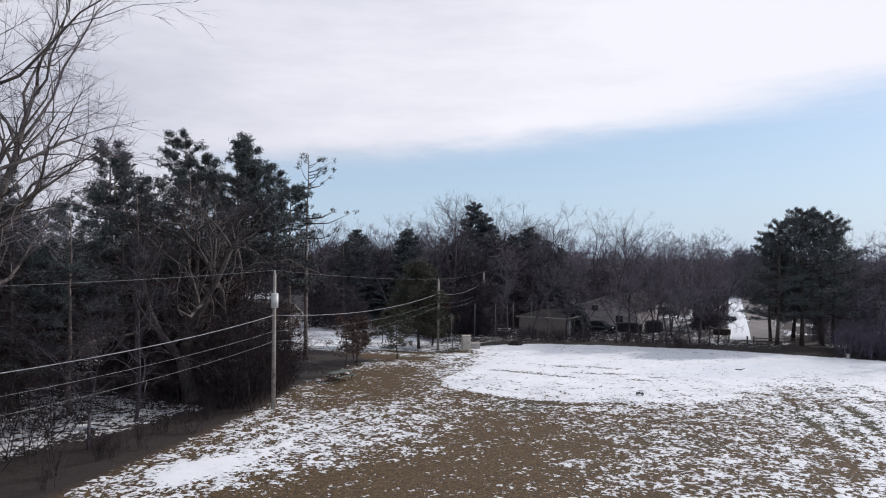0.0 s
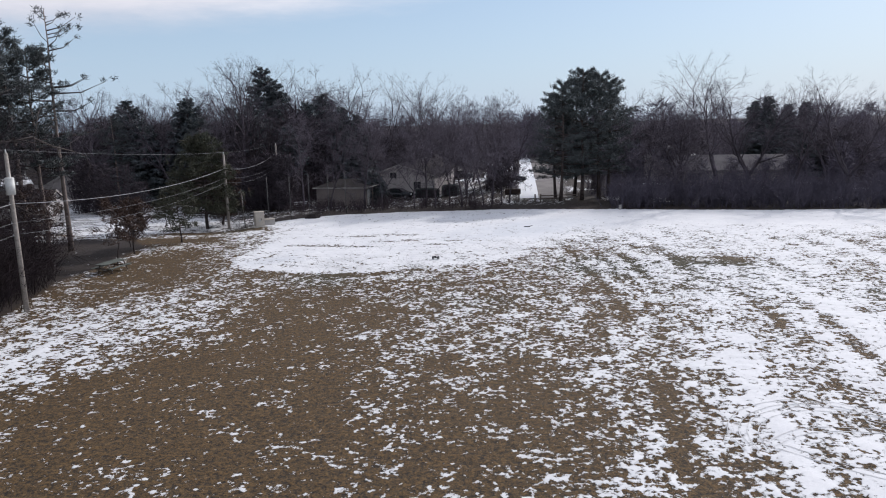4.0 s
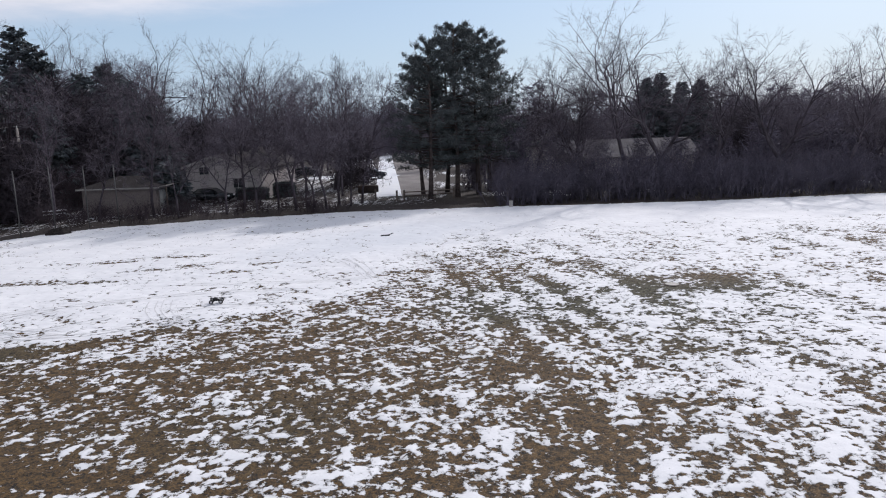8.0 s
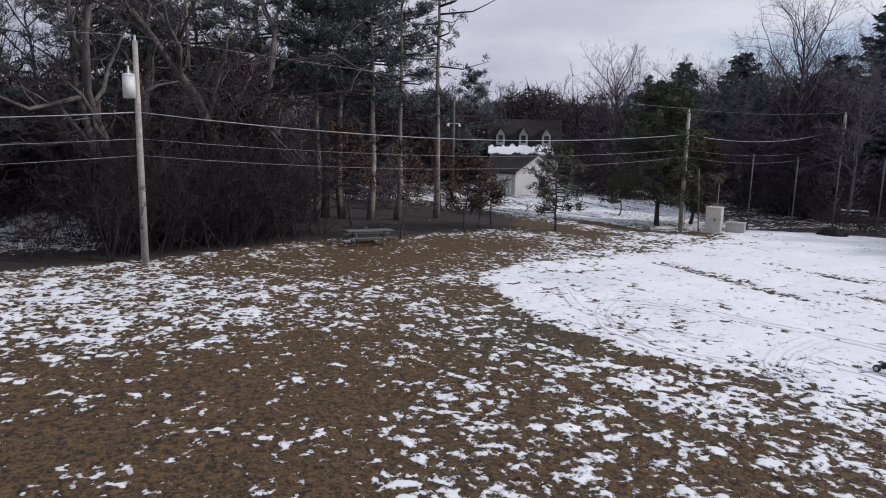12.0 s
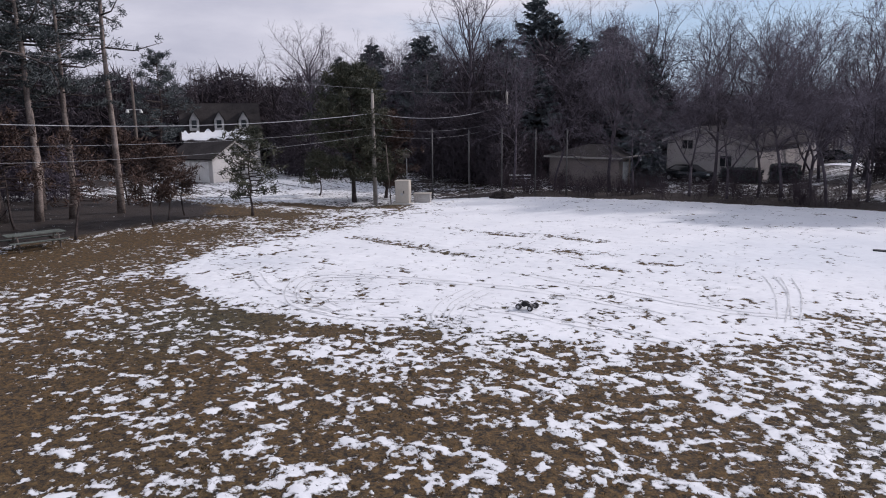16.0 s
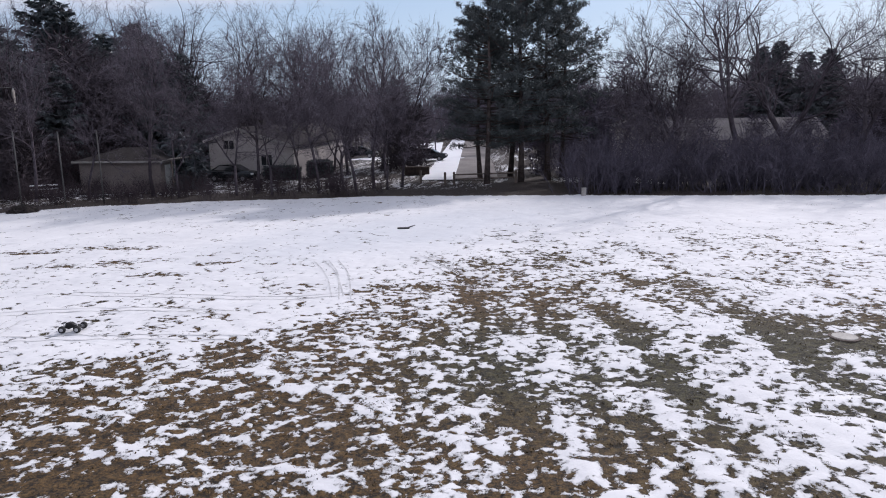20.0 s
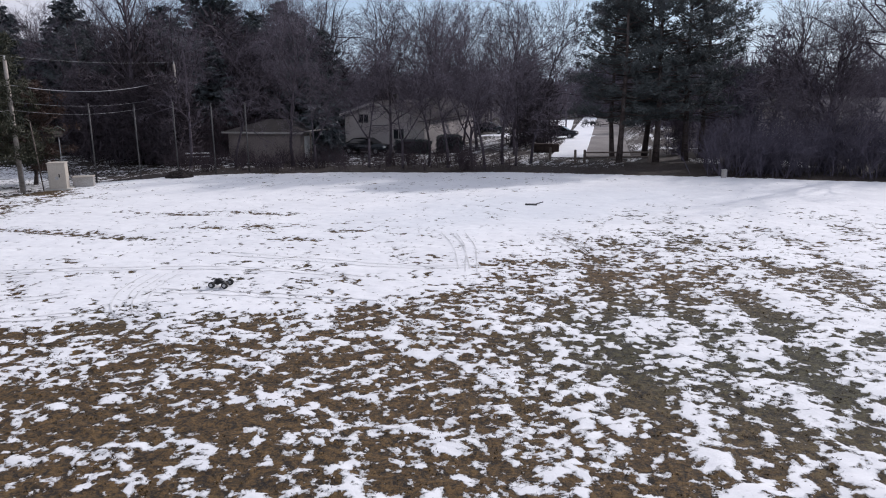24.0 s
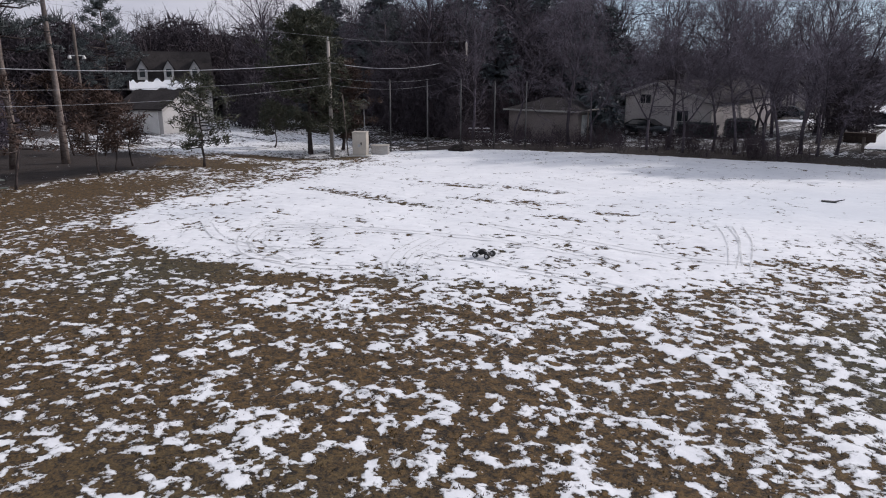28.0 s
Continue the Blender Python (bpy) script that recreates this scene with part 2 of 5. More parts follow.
def tube(buf, pts, rad, k=6):
    pts, rad = np.asarray(pts, float), np.asarray(rad, float)
    n = len(pts)
    t = np.gradient(pts, axis=0)
    t /= np.linalg.norm(t, axis=1)[:, None] + 1e-9
    ref = np.array([0.0, 0.0, 1.0]) if abs(t[0][2]) < 0.8 else np.array([1.0, 0.0, 0.0])
    a = np.cross(t, ref)
    a /= np.linalg.norm(a, axis=1)[:, None] + 1e-9
    b = np.cross(t, a)
    ang = np.arange(k) * 2 * np.pi / k
    v = pts[:, None] + rad[:, None, None] * (np.cos(ang)[None, :, None] * a[:, None] + np.sin(ang)[None, :, None] * b[:, None])
    i, j = np.meshgrid(np.arange(n - 1), np.arange(k), indexing="ij")
    p, q = i * k + j, i * k + (j + 1) % k
    f = np.concatenate([np.stack([p, q, q + k], -1).reshape(-1, 3), np.stack([p, q + k, p + k], -1).reshape(-1, 3)])
    cap = [[(n - 1) * k, (n - 1) * k + s, (n - 1) * k + s + 1] for s in range(1, k - 1)] + [[0, s + 1, s] for s in range(1, k - 1)]
    buf.add(v.reshape(-1, 3), np.concatenate([f, np.array(cap)]))


def spikes(buf, p, d, length, width, rng):
    """A thin triangle from each p along d."""
    p, d = np.asarray(p, float), np.asarray(d, float)
    d = d / (np.linalg.norm(d, axis=1)[:, None] + 1e-9)
    s = np.cross(d, rng.normal(size=d.shape))
    s /= np.linalg.norm(s, axis=1)[:, None] + 1e-9
    w = np.asarray(width, float).reshape(-1, 1) / 2 * np.ones((len(p), 1))
    n = len(p)
    v = np.stack([p - s * w, p + s * w, p + d * np.asarray(length, float).reshape(-1, 1)], 1).reshape(-1, 3)
    buf.add(v, np.arange(3 * n).reshape(n, 3))


def part(name, me, parent, label="", m=None):
    ob = new(name, me)
    ob.parent = parent
    if m is not None:
        ob.matrix_basis = m
    if label:
        ob["label"] = label
    return ob


def thing(name, m, label, category, group="", kind=""):
    ob = new(name)
    ob.empty_display_size = 0.2
    ob.matrix_basis = m
    return tagged(ob, label, category, group, kind)


def bm_mesh(name, bm, mat, bevel=0.0, smooth=False):
    if bevel:
        bmesh.ops.bevel(bm, geom=bm.edges[:], offset=bevel, segments=2, affect="EDGES", clamp_overlap=True)
    me = bpy.data.meshes.new(name)
    bm.to_mesh(me)
    bm.free()
    me.materials.append(mat)
    if smooth:
        me.polygons.foreach_set("use_smooth", np.full(len(me.polygons), True))
    return me


def box(x0, y0, z0, x1, y1, z1, bm=None):
    bm = bm or bmesh.new()
    made = bmesh.ops.create_cube(bm, size=1.0)["verts"]
    for v in made:
        v.co = Vector((x0 + (v.co.x + 0.5) * (x1 - x0), y0 + (v.co.y + 0.5) * (y1 - y0), z0 + (v.co.z + 0.5) * (z1 - z0)))
    return bm


def cyl(p0, p1, r0, r1=None, k=12, bm=None):
    bm = bm or bmesh.new()
    p0, p1 = Vector(p0), Vector(p1)
    m = Matrix.Translation((p0 + p1) / 2) @ (p1 - p0).to_track_quat("Z", "Y").to_matrix().to_4x4()
    bmesh.ops.create_cone(bm, cap_ends=True, segments=k, radius1=r0, radius2=r0 if r1 is None else r1, depth=(p1 - p0).length, matrix=m)
    return bm


def poly(points, depth, axis=(0, 1, 0), bm=None):
    """A flat outline given depth along axis."""
    bm = bm or bmesh.new()
    f = bm.faces.new([bm.verts.new(p) for p in points])
    r = bmesh.ops.extrude_face_region(bm, geom=[f])
    bmesh.ops.translate(bm, verts=[g for g in r["geom"] if isinstance(g, bmesh.types.BMVert)], vec=Vector(axis) * depth)
    bmesh.ops.recalc_face_normals(bm, faces=bm.faces[:])
    return bm


# ---- ground ----
def vnoise(x, y, size, seed):
    """Smooth value noise, 0 to 1."""
    x, y = x / size + 1000.0, y / size + 1000.0
    xi, yi = np.floor(x).astype(np.int64), np.floor(y).astype(np.int64)
    u, v = x - xi, y - yi
    u, v = u * u * (3 - 2 * u), v * v * (3 - 2 * v)

    def h(a, b):
        n = (a * 374761393 + b * 668265263 + seed * 1442695041) & 0xFFFFFFFF
        n = ((n ^ (n >> 13)) * 1274126177) & 0xFFFFFFFF
        return ((n ^ (n >> 16)) & 0xFFFF) / 65535.0
    return (h(xi, yi) * (1 - u) + h(xi + 1, yi) * u) * (1 - v) + (h(xi, yi + 1) * (1 - u) + h(xi + 1, yi + 1) * u) * v


FAR_X, FAR_Y = (-60, -36, -31.5, -28, -20, -9, 4, 13, 22, 60), (20, 29, 35.6, 38.6, 41.3, 43.9, 44.0, 43.6, 43.6, 49)
SOLID_X = (-60, -36, -31.5, -29.9, -28.6, -28.0, -26.6, -21.2, -17.5, -15.1, -13.6, -12.3, -10.5, -8.7, -7.3, -5.9, -4.6, -3.5, -2.2, -1.5, 1.5, 8, 14, 30, 60)
SOLID_Y = (60, 30, 27.5, 23.7, 19, 12, 8.8, 7.85, 7.9, 8.3, 9.1, 9.9, 11, 11.8, 12.6, 14.2, 16.8, 19.2, 22, 23.6, 24.6, 24.6, 24.8, 27, 32)


def blob(x, y, cx, cy, sx, sy, turn=0.0):
    c, s = math.cos(radians(turn)), math.sin(radians(turn))
    dx, dy = x - cx, y - cy
    return np.exp(-(((c * dx + s * dy) / sx) ** 2 + ((c * dy - s * dx) / sy) ** 2))


def stroke(x, y, pts, width):
    """1 along a line through the points, fading over the width."""
    best = np.full(np.shape(x), 1e9)
    for (ax, ay), (bx, by) in zip(pts, pts[1:]):
        dx, dy = bx - ax, by - ay
        t = np.clip(((x - ax) * dx + (y - ay) * dy) / (dx * dx + dy * dy), 0, 1)
        best = np.minimum(best, (x - ax - t * dx) ** 2 + (y - ay - t * dy) ** 2)
    return np.exp(-best / width ** 2)


def snow_cover(x, y):
    """How much of the ground the snow covers, 0 to 1, before the patchiness."""
    c = 0.60 - 0.08 * blob(x, y, -11.5, 1.5, 4, 5)
    c -= 0.40 * blob(x, y, -14, -12, 7, 6) + 0.33 * blob(x, y, -7, -23, 12, 8) + 0.15 * blob(x, y, -2, -8, 5, 14)
    c -= 0.13 * np.clip((-8 - y) / 6, 0, 1)
    c += 0.8 * blob(x, y, -27, -16.5, 2.6, 4.5) + 0.20 * blob(x, y, -23, -8, 5, 5)
    c += 0.07 * blob(x, y, 12, -8, 7, 16) + 0.3 * blob(x, y, 8, -17, 4, 4) + 0.16 * blob(x, y, 10, 20, 9, 10)
    c += 0.09 * np.clip((x + 4) / 9, 0, 1)
    c -= 0.40 * blob(x, y, -24, -25, 6, 5) + 0.22 * blob(x, y, -18, -17, 6, 6)
    c += 0.12 * blob(x, y, -11.5, 2, 2.5, 3) - 0.14 * blob(x, y, -6, 4, 3.5, 2.5) - 0.04 * blob(x, y, 1, 7, 5, 4)
    c += 0.1 * blob(x, y, 6, -11, 3, 4) - 0.14 * blob(x, y, -2, -12, 5, 5)
    c -= 0.4 * blob(x, y, -34, 13, 3.5, 6) + 0.25 * blob(x, y, -29, 6, 4, 3) + 0.16 * blob(x, y, -9, 6, 4, 3) + 0.34 * blob(x, y, -18, -5, 6, 7) + 0.2 * blob(x, y, -13.5, -2, 4, 4) + 0.22 * blob(x, y, -24, -20, 5, 5) + 0.2 * blob(x, y, -30, -11, 2.5, 6)
    c -= 0.16 * blob(x, y, -13, -4, 7, 6) + 0.12 * blob(x, y, -9, 5, 12, 5) + 0.42 * blob(x, y, -32, 5, 6, 9) + 0.25 * blob(x, y, -20, 2, 6, 4)
    c += 0.16 * blob(x, y, 3, 7, 3, 3)
    c -= 0.5 * blob(x, y, 8.0, 20.0, 1.6, 0.6, 150) + 1.4 * blob(x, y, 9.0, 14.8, 2.5, 1.6) + 0.3 * blob(x, y, 6.4, 11, 0.5, 6, -4)
    # bare rows left by the mower, and the snow that lies between them
    c += 0.06 * np.clip((x - 0.5) / 2, 0, 1) * np.clip((y - 3) / 4, 0, 1) + 0.04 * blob(x, y, 6.5, 4, 3, 6)
    for pts, w in (([(-1.8, 19.8), (-0.6, 12.2), (0.45, 8.5), (0.9, 5.3), (1.3, 0.0)], 0.4), ([(0.45, 17.8), (1.3, 13.4), (1.7, 9.3), (2.0, 6.5), (2.2, -3.0)], 0.32), ([(2.8, 20.7), (4.7, 19.6), (5.4, 16.2)], 0.5), ([(2.4, 16.2), (3.3, 12.8), (3.7, 9.0), (4.1, 4.0), (5.2, -6.0)], 0.42), ([(2.4, 9.5), (3.0, 4.6)], 0.3)):
        c -= (0.62 if pts[0][0] > 2 else 0.48) * stroke(x, y, pts, w) * np.clip((y - 1) / 9, 0.3, 1)
    for pts, w in (([(-0.1, 13.5), (0.3, 11.9), (1.0, 8.3), (1.3, 6.5)], 0.4), ([(2.0, 13.0), (2.5, 10.4), (3.4, 7.0)], 0.42)):
        c += 0.1 * stroke(x, y, pts, w)
    c -= 0.3 * blob(x, y, 5.7, 6, 1.8, 4.5) + 0.24 * blob(x, y, 6.2, -1.5, 3, 3.5) + 0.1 * blob(x, y, 7, 13, 2, 2) + 0.08 * blob(x, y, -1.6, 7.5, 1.2, 1.2) + 0.08 * blob(x, y, -9.8, 0.6, 1.6, 1.4) + 0.12 * blob(x, y, -23.8, -23, 4, 3)
    c += 0.09 * blob(x, y, 0.7, 13.5, 2, 2) + 0.1 * blob(x, y, 0.6, 7.6, 0.9, 2) + 0.08 * blob(x, y, -6.8, 2.8, 1.6, 1.6) + 0.09 * blob(x, y, -7.6, 5.2, 2.4, 2.0) + 0.08 * blob(x, y, -11.5, 7.6, 2, 1.5)
    c = np.maximum(c, 0.02 + 0.1 * vnoise(x, y, 1.6, 19))
    yb = np.interp(x, SOLID_X, SOLID_Y) + 0.5 * (vnoise(x, y, 1.3, 62) - 0.5)
    c -= 0.32 * np.exp(-((y - yb + 0.75) / 0.6) ** 2) * np.clip((x + 26) / 2, 0, 1) * np.clip((-11 - x) / 3, 0, 1)
    solid = np.clip((y - yb) / np.where(x < -6, 0.8, 2.6) + 0.5, 0, 1) * (x > -35)
    c = c + (np.where(x < -6, 0.885, 0.87) + np.where(x < -6, 0.075, 0.11) * np.clip((y - yb) / 9, 0, 1) + 0.02 * vnoise(x, y, 3.5, 61) - c) * solid
    for cx, cy, sx, sy, a in ((-15.6, 22.0, 0.9, 0.45, 15), (-13.0, 19.8, 1.0, 0.3, 8), (-12.1, 21.7, 0.8, 0.3, 20), (-19.6, 18.3, 1.6, 0.4, 5), (-22.3, 18.4, 1.6, 0.45, 5), (-25.0, 18.3, 1.0, 0.5, 5), (-17.6, 20.9, 1.1, 0.35, 5), (-17.6, 24.7, 2.0, 0.4, 5), (-21.3, 23.4, 1.6, 0.4, 5)):
        c -= 0.52 * blob(x, y, cx, cy, sx, sy, a)
    far = np.interp(x, FAR_X, FAR_Y)
    rim = np.clip((y - far) / 0.8, 0, 1)
    beyond = 0.01 + 0.22 * np.clip((y - far - 4.0) / 4.0, 0, 1) * np.clip((96 - y) / 10, 0.4, 1)
    beyond = np.where(x > -2.6, 0.004 + 0.6 * np.clip((vnoise(x, y, 3.2, 71) - 0.66) / 0.06, 0, 1) * (y > far + 8), beyond)
    c = c * (1 - rim) + beyond * rim
    # the wood's edge in the west, the yard by the garage and the open ground behind the wood
    edge = np.interp(y, (-60, -21, -13, -4, 3, 8), (-20, -29.5, -31.2, -33.3, -36.2, -60))
    wood = np.clip((edge - x) / 0.8, 0, 1) * (y < 8)
    c = c * (1 - wood)
    grove = np.clip((-35.8 - 0.28 * np.clip(y - 10, 0, 12) - x) / 2.0, 0, 1) * np.clip((19.5 - y) / 3, 0, 1) * np.clip((y + 4) / 2, 0, 1)
    c = c * (1 - grove) + 0.02 * grove
    yard = np.clip((-36.0 - x) / 3.0, 0, 1) * np.clip((y - 18 - 0.25 * np.clip(-38 - x, 0, 20)) / 3, 0, 1) * np.clip((37 + 0.62 * np.clip(-41 - x, 0, 30) - y) / 2, 0, 1)
    c = c * (1 - yard) + (0.80 - 0.45 * blob(x, y, -40, 21, 4, 2.5) - 0.95 * blob(x, y, -38.0, 26.0, 3.2, 1.5, 30)) * yard
    c -= 1.0 * stroke(x, y, [(-41.8, 25.9), (-38.0, 26.8), (-35.0, 27.6)], 1.7)
    c -= 0.6 * stroke(x, y, [(-47.0, 19.0), (-43.4, 19.5), (-38.0, 19.8), (-35.8, 20.8)], 2.0)
    west = np.clip((-57.5 - x) / 2, 0, 1) * np.clip((x + 66) / 2, 0, 1) * (y < 30)
    c = c * (1 - west) + 0.42 * west
    clear = np.clip((-36.5 - x) / 1.5, 0, 1) * np.clip((-5 - y) / 3, 0, 1) * (x > -72)
    c = c * (1 - clear) + 0.55 * clear * (x > -54)
    return np.where((x < -72) | (y > 110) | (x > 60), np.minimum(c, 0.2), c)


def clumps(x, y):
    """Uneven melting: noise of about unit spread, from clumps a metre across down to a hand's width."""
    wx, wy = vnoise(x, y, 0.36, 101) - 0.5, vnoise(x, y, 0.36, 102) - 0.5
    x, y = x + 0.28 * wx, y + 0.28 * wy
    total = 0.0 * x
    for k, (size, w) in enumerate(((1.2, 0.36), (0.55, 0.66), (0.3, 0.85), (0.18, 0.5))):
        a = 0.6 + 1.1 * k
        u, v = x * math.cos(a) - y * math.sin(a), x * math.sin(a) + y * math.cos(a)
        total = total + w * (vnoise(u, v, size, 110 + k) - 0.5)
    return total / 0.40


def patchiness(x, y, c):
    """How far the snow stands above or below the level at which it just holds; the mower's rows draw it out along y on the east side."""
    c = np.clip(c, 0.004, 0.996)
    a = np.log(c / (1 - c)) / 1.7
    east = np.clip((x + 3) / 6, 0, 1)
    u = x + 0.155 * np.clip(y, 0, 40)
    a += 3.6 * east * (0.6 * vnoise(u, y * 0.05, 0.85, 17) + 0.4 * vnoise(u, y * 0.06, 1.7, 18) - 0.5) * np.clip(1.6 - a, 0, 1)
    return a + clumps(x, y)


def yard_drop(x, y):
    """The ground falls a little behind the field's south-west corner."""
    return 0.5 * np.clip((-34.0 - x) / 3.5, 0, 1) * np.clip((y - 23) / 5, 0, 1) * np.clip((x + 56) / 6, 0, 1) * np.clip((46 - y) / 6, 0, 1)


def grown(start, step, stop, rate):
    out = [start]
    while abs(out[-1]) < stop:
        out.append(out[-1] + step)
        step *= rate
    return out


ground_grid = []


def ground_z(x, y):
    xs, ys, z = ground_grid
    i, j = int(np.clip(np.searchsorted(xs, x) - 1, 0, len(xs) - 2)), int(np.clip(np.searchsorted(ys, y) - 1, 0, len(ys) - 2))
    u, v = (x - xs[i]) / (xs[i + 1] - xs[i]), (y - ys[j]) / (ys[j + 1] - ys[j])
    return float((z[i, j] * (1 - u) + z[i + 1, j] * u) * (1 - v) + (z[i, j + 1] * (1 - u) + z[i + 1, j + 1] * u) * v)


def build_ground():
    xs = np.concatenate([grown(-42.0, -0.25, 1900, 1.17)[:0:-1], np.arange(-42, -30, 0.22), np.arange(-30, -20, 0.15), np.arange(-20, 11, 0.115), np.arange(11, 26, 0.2), grown(26.0, 0.2, 1900, 1.17)])
    ys = np.concatenate([grown(-36.0, -0.25, 1900, 1.17)[:0:-1], np.arange(-36, 0, 0.17), np.arange(0, 16, 0.1), np.arange(16, 27, 0.14), np.arange(27, 46, 0.22), grown(46.0, 0.2, 1900, 1.17)])
    x, y = np.meshgrid(xs, ys, indexing="ij")
    c = snow_cover(x, y)
    depth = patchiness(x, y, c)
    near = (np.abs(x + 10) < 40) & (y > -40) & (y < 48)
    lie = np.clip((depth + 0.05) / 0.55, 0, 1)
    lie = lie * lie * (3 - 2 * lie)
    z = np.where(near, 0.038 * lie + 0.012 * np.clip(depth - 0.3, 0, 2) + 0.035 * lie * (vnoise(x, y, 0.33, 34) - 0.5) + 0.045 * (1 - lie) * (vnoise(x, y, 0.19, 32) - 0.3) + 0.05 * vnoise(x, y, 5.0, 33), 0.03)
    z = z - 0.05 - yard_drop(x, y)
    v = np.stack([x, y, z], -1).reshape(-1, 3)
    i, j = np.meshgrid(np.arange(len(xs) - 1), np.arange(len(ys) - 1), indexing="ij")
    p = i * len(ys) + j
    f = np.concatenate([np.stack([p, p + len(ys), p + len(ys) + 1], -1).reshape(-1, 3), np.stack([p, p + len(ys) + 1, p + 1], -1).reshape(-1, 3)])
    me = tri_mesh("ground", v, f, ground_material(), True)
    green = np.clip(-0.02 + 0.9 * vnoise(x, y, 6.0, 41) - 0.35 * blob(x, y, -12, -14, 14, 12) - 0.5 * blob(x, y, -32, 6, 7, 9) + 0.25 * blob(x, y, 5, 14, 10, 12) - 0.35 * np.clip((2 - y) / 10, 0, 1), 0, 1)
    far = np.interp(x, FAR_X, FAR_Y)
    litter = np.clip(np.maximum((y - far - 0.2) / 0.8, np.maximum((np.interp(y, (-60, -21, -13, -4, 3, 8, 17, 20, 22), (-20, -29.5, -31.2, -33.3, -36.2, -36.6, -38.5, -42, -60)) - x) / 1.0, 0)), 0, 1)
    ice = np.clip(1.5 * blob(x, y, -5.0, 30.5, 11, 4.8, 48) + 0.9 * blob(x, y, -25, 11.5, 3.5, 2.0, 25) - 0.25 + 0.35 * (vnoise(x, y, 1.5, 51) - 0.5), 0, 1)
    for name, a in (("snow", depth), ("green", green), ("litter", litter), ("ice", ice)):
        me.attributes.new(name, "FLOAT", "POINT").data.foreach_set("value", a.astype(np.float32).ravel())
    ground_grid.extend([xs, ys, z])
    return tagged(new("ground", me), "brown winter lawn under patchy melting snow", "ground", kind="structure")


def ground_material():
    m = bpy.data.materials.new("snowy_lawn")
    m.use_nodes = True
    t = m.node_tree
    b = t.nodes["Principled BSDF"]
    b.inputs["Roughness"].default_value = 0.85
    L = t.links.new

    def noise_node(scale, detail=4, rough=0.5):
        n = t.nodes.new("ShaderNodeTexNoise")
        n.inputs["Scale"].default_value, n.inputs["Detail"].default_value, n.inputs["Roughness"].default_value = scale, detail, rough
        L(tc.outputs["Object"], n.inputs["Vector"])
        return n.outputs["Fac"]

    def attr(name):
        a = t.nodes.new("ShaderNodeAttribute")
        a.attribute_name = name
        return a.outputs["Fac"]

    def calc(op, a, c):
        n = t.nodes.new("ShaderNodeMath")
        n.operation = op
        for i, v in enumerate((a, c)):
            if isinstance(v, (int, float)):
                n.inputs[i].default_value = v
            else:
                L(v, n.inputs[i])
        return n.outputs[0]

    def mixed(fac, a, c):
        n = t.nodes.new("ShaderNodeMix")
        n.data_type = "RGBA"
        L(fac, n.inputs["Factor"])
        for key, v in (("A", a), ("B", c)):
            if isinstance(v, tuple):
                n.inputs[key].default_value = (*v, 1)
            else:
                L(v, n.inputs[key])
        return n.outputs["Result"]

    def ramp(v, lo, hi):
        n = t.nodes.new("ShaderNodeMapRange")
        n.inputs["From Min"].default_value, n.inputs["From Max"].default_value = lo, hi
        L(v, n.inputs["Value"])
        return n.outputs["Result"]

    tc = t.nodes.new("ShaderNodeTexCoord")
    blade, tuft, broad, grit = noise_node(15, 6, 0.8), noise_node(5.5, 6, 0.7), noise_node(0.35, 3), noise_node(4.1, 4, 0.58)
    coarse = calc("ADD", calc("MULTIPLY", blade, 0.62), calc("MULTIPLY", tuft, 0.48))
    brown = mixed(ramp(coarse, 0.485, 0.63), (0.0065, 0.004, 0.0018), (0.168, 0.097, 0.031))
    green = mixed(ramp(coarse, 0.485, 0.63), (0.004, 0.0045, 0.0025), (0.086, 0.076, 0.032))
    lawn = mixed(ramp(calc("ADD", attr("green"), calc("MULTIPLY", calc("SUBTRACT", tuft, 0.5), 0.9)), 0.45, 1.0), brown, green)
    leaves = mixed(ramp(calc("ADD", tuft, calc("SUBTRACT", blade, 0.5)), 0.3, 0.7), (0.011, 0.0072, 0.006), (0.040, 0.0255, 0.020))
    soil = mixed(attr("litter"), lawn, leaves)
    snow = mixed(ramp(calc("ADD", broad, calc("MULTIPLY", tuft, 0.5)), 0.45, 1.0), (0.85, 0.85, 0.855), (0.73, 0.735, 0.75))
    snow = mixed(ramp(calc("ADD", grit, calc("MULTIPLY", tuft, 0.4)), 0.62, 0.42), snow, (0.62, 0.63, 0.655))
    snow = mixed(calc("MULTIPLY", attr("ice"), 0.42), snow, (0.54, 0.585, 0.64))
    s = calc("ADD", attr("snow"), calc("ADD", calc("MULTIPLY", calc("SUBTRACT", grit, 0.5), 9.5), calc("MULTIPLY", calc("SUBTRACT", blade, 0.5), 2.1)))
    mask = ramp(s, -0.05, 0.06)
    # thin snow lets the grass through
    thin = mixed(ramp(s, 0.05, 0.3), mixed(ramp(coarse, 0.5, 0.6), soil, snow), snow)
    L(mixed(mask, soil, thin), b.inputs["Base Color"])
    bp = t.nodes.new("ShaderNodeBump")
    bp.inputs["Strength"].default_value, bp.inputs["Distance"].default_value = 0.75, 0.06
    bare = calc("MULTIPLY", calc("SUBTRACT", 1.0, mask), calc("MULTIPLY", coarse, 1.8))
    L(calc("ADD", calc("ADD", ramp(s, -0.1, 0.55), bare), calc("MULTIPLY", tuft, 0.35)), bp.inputs["Height"])
    L(bp.outputs["Normal"], b.inputs["Normal"])
    return m


build_ground()


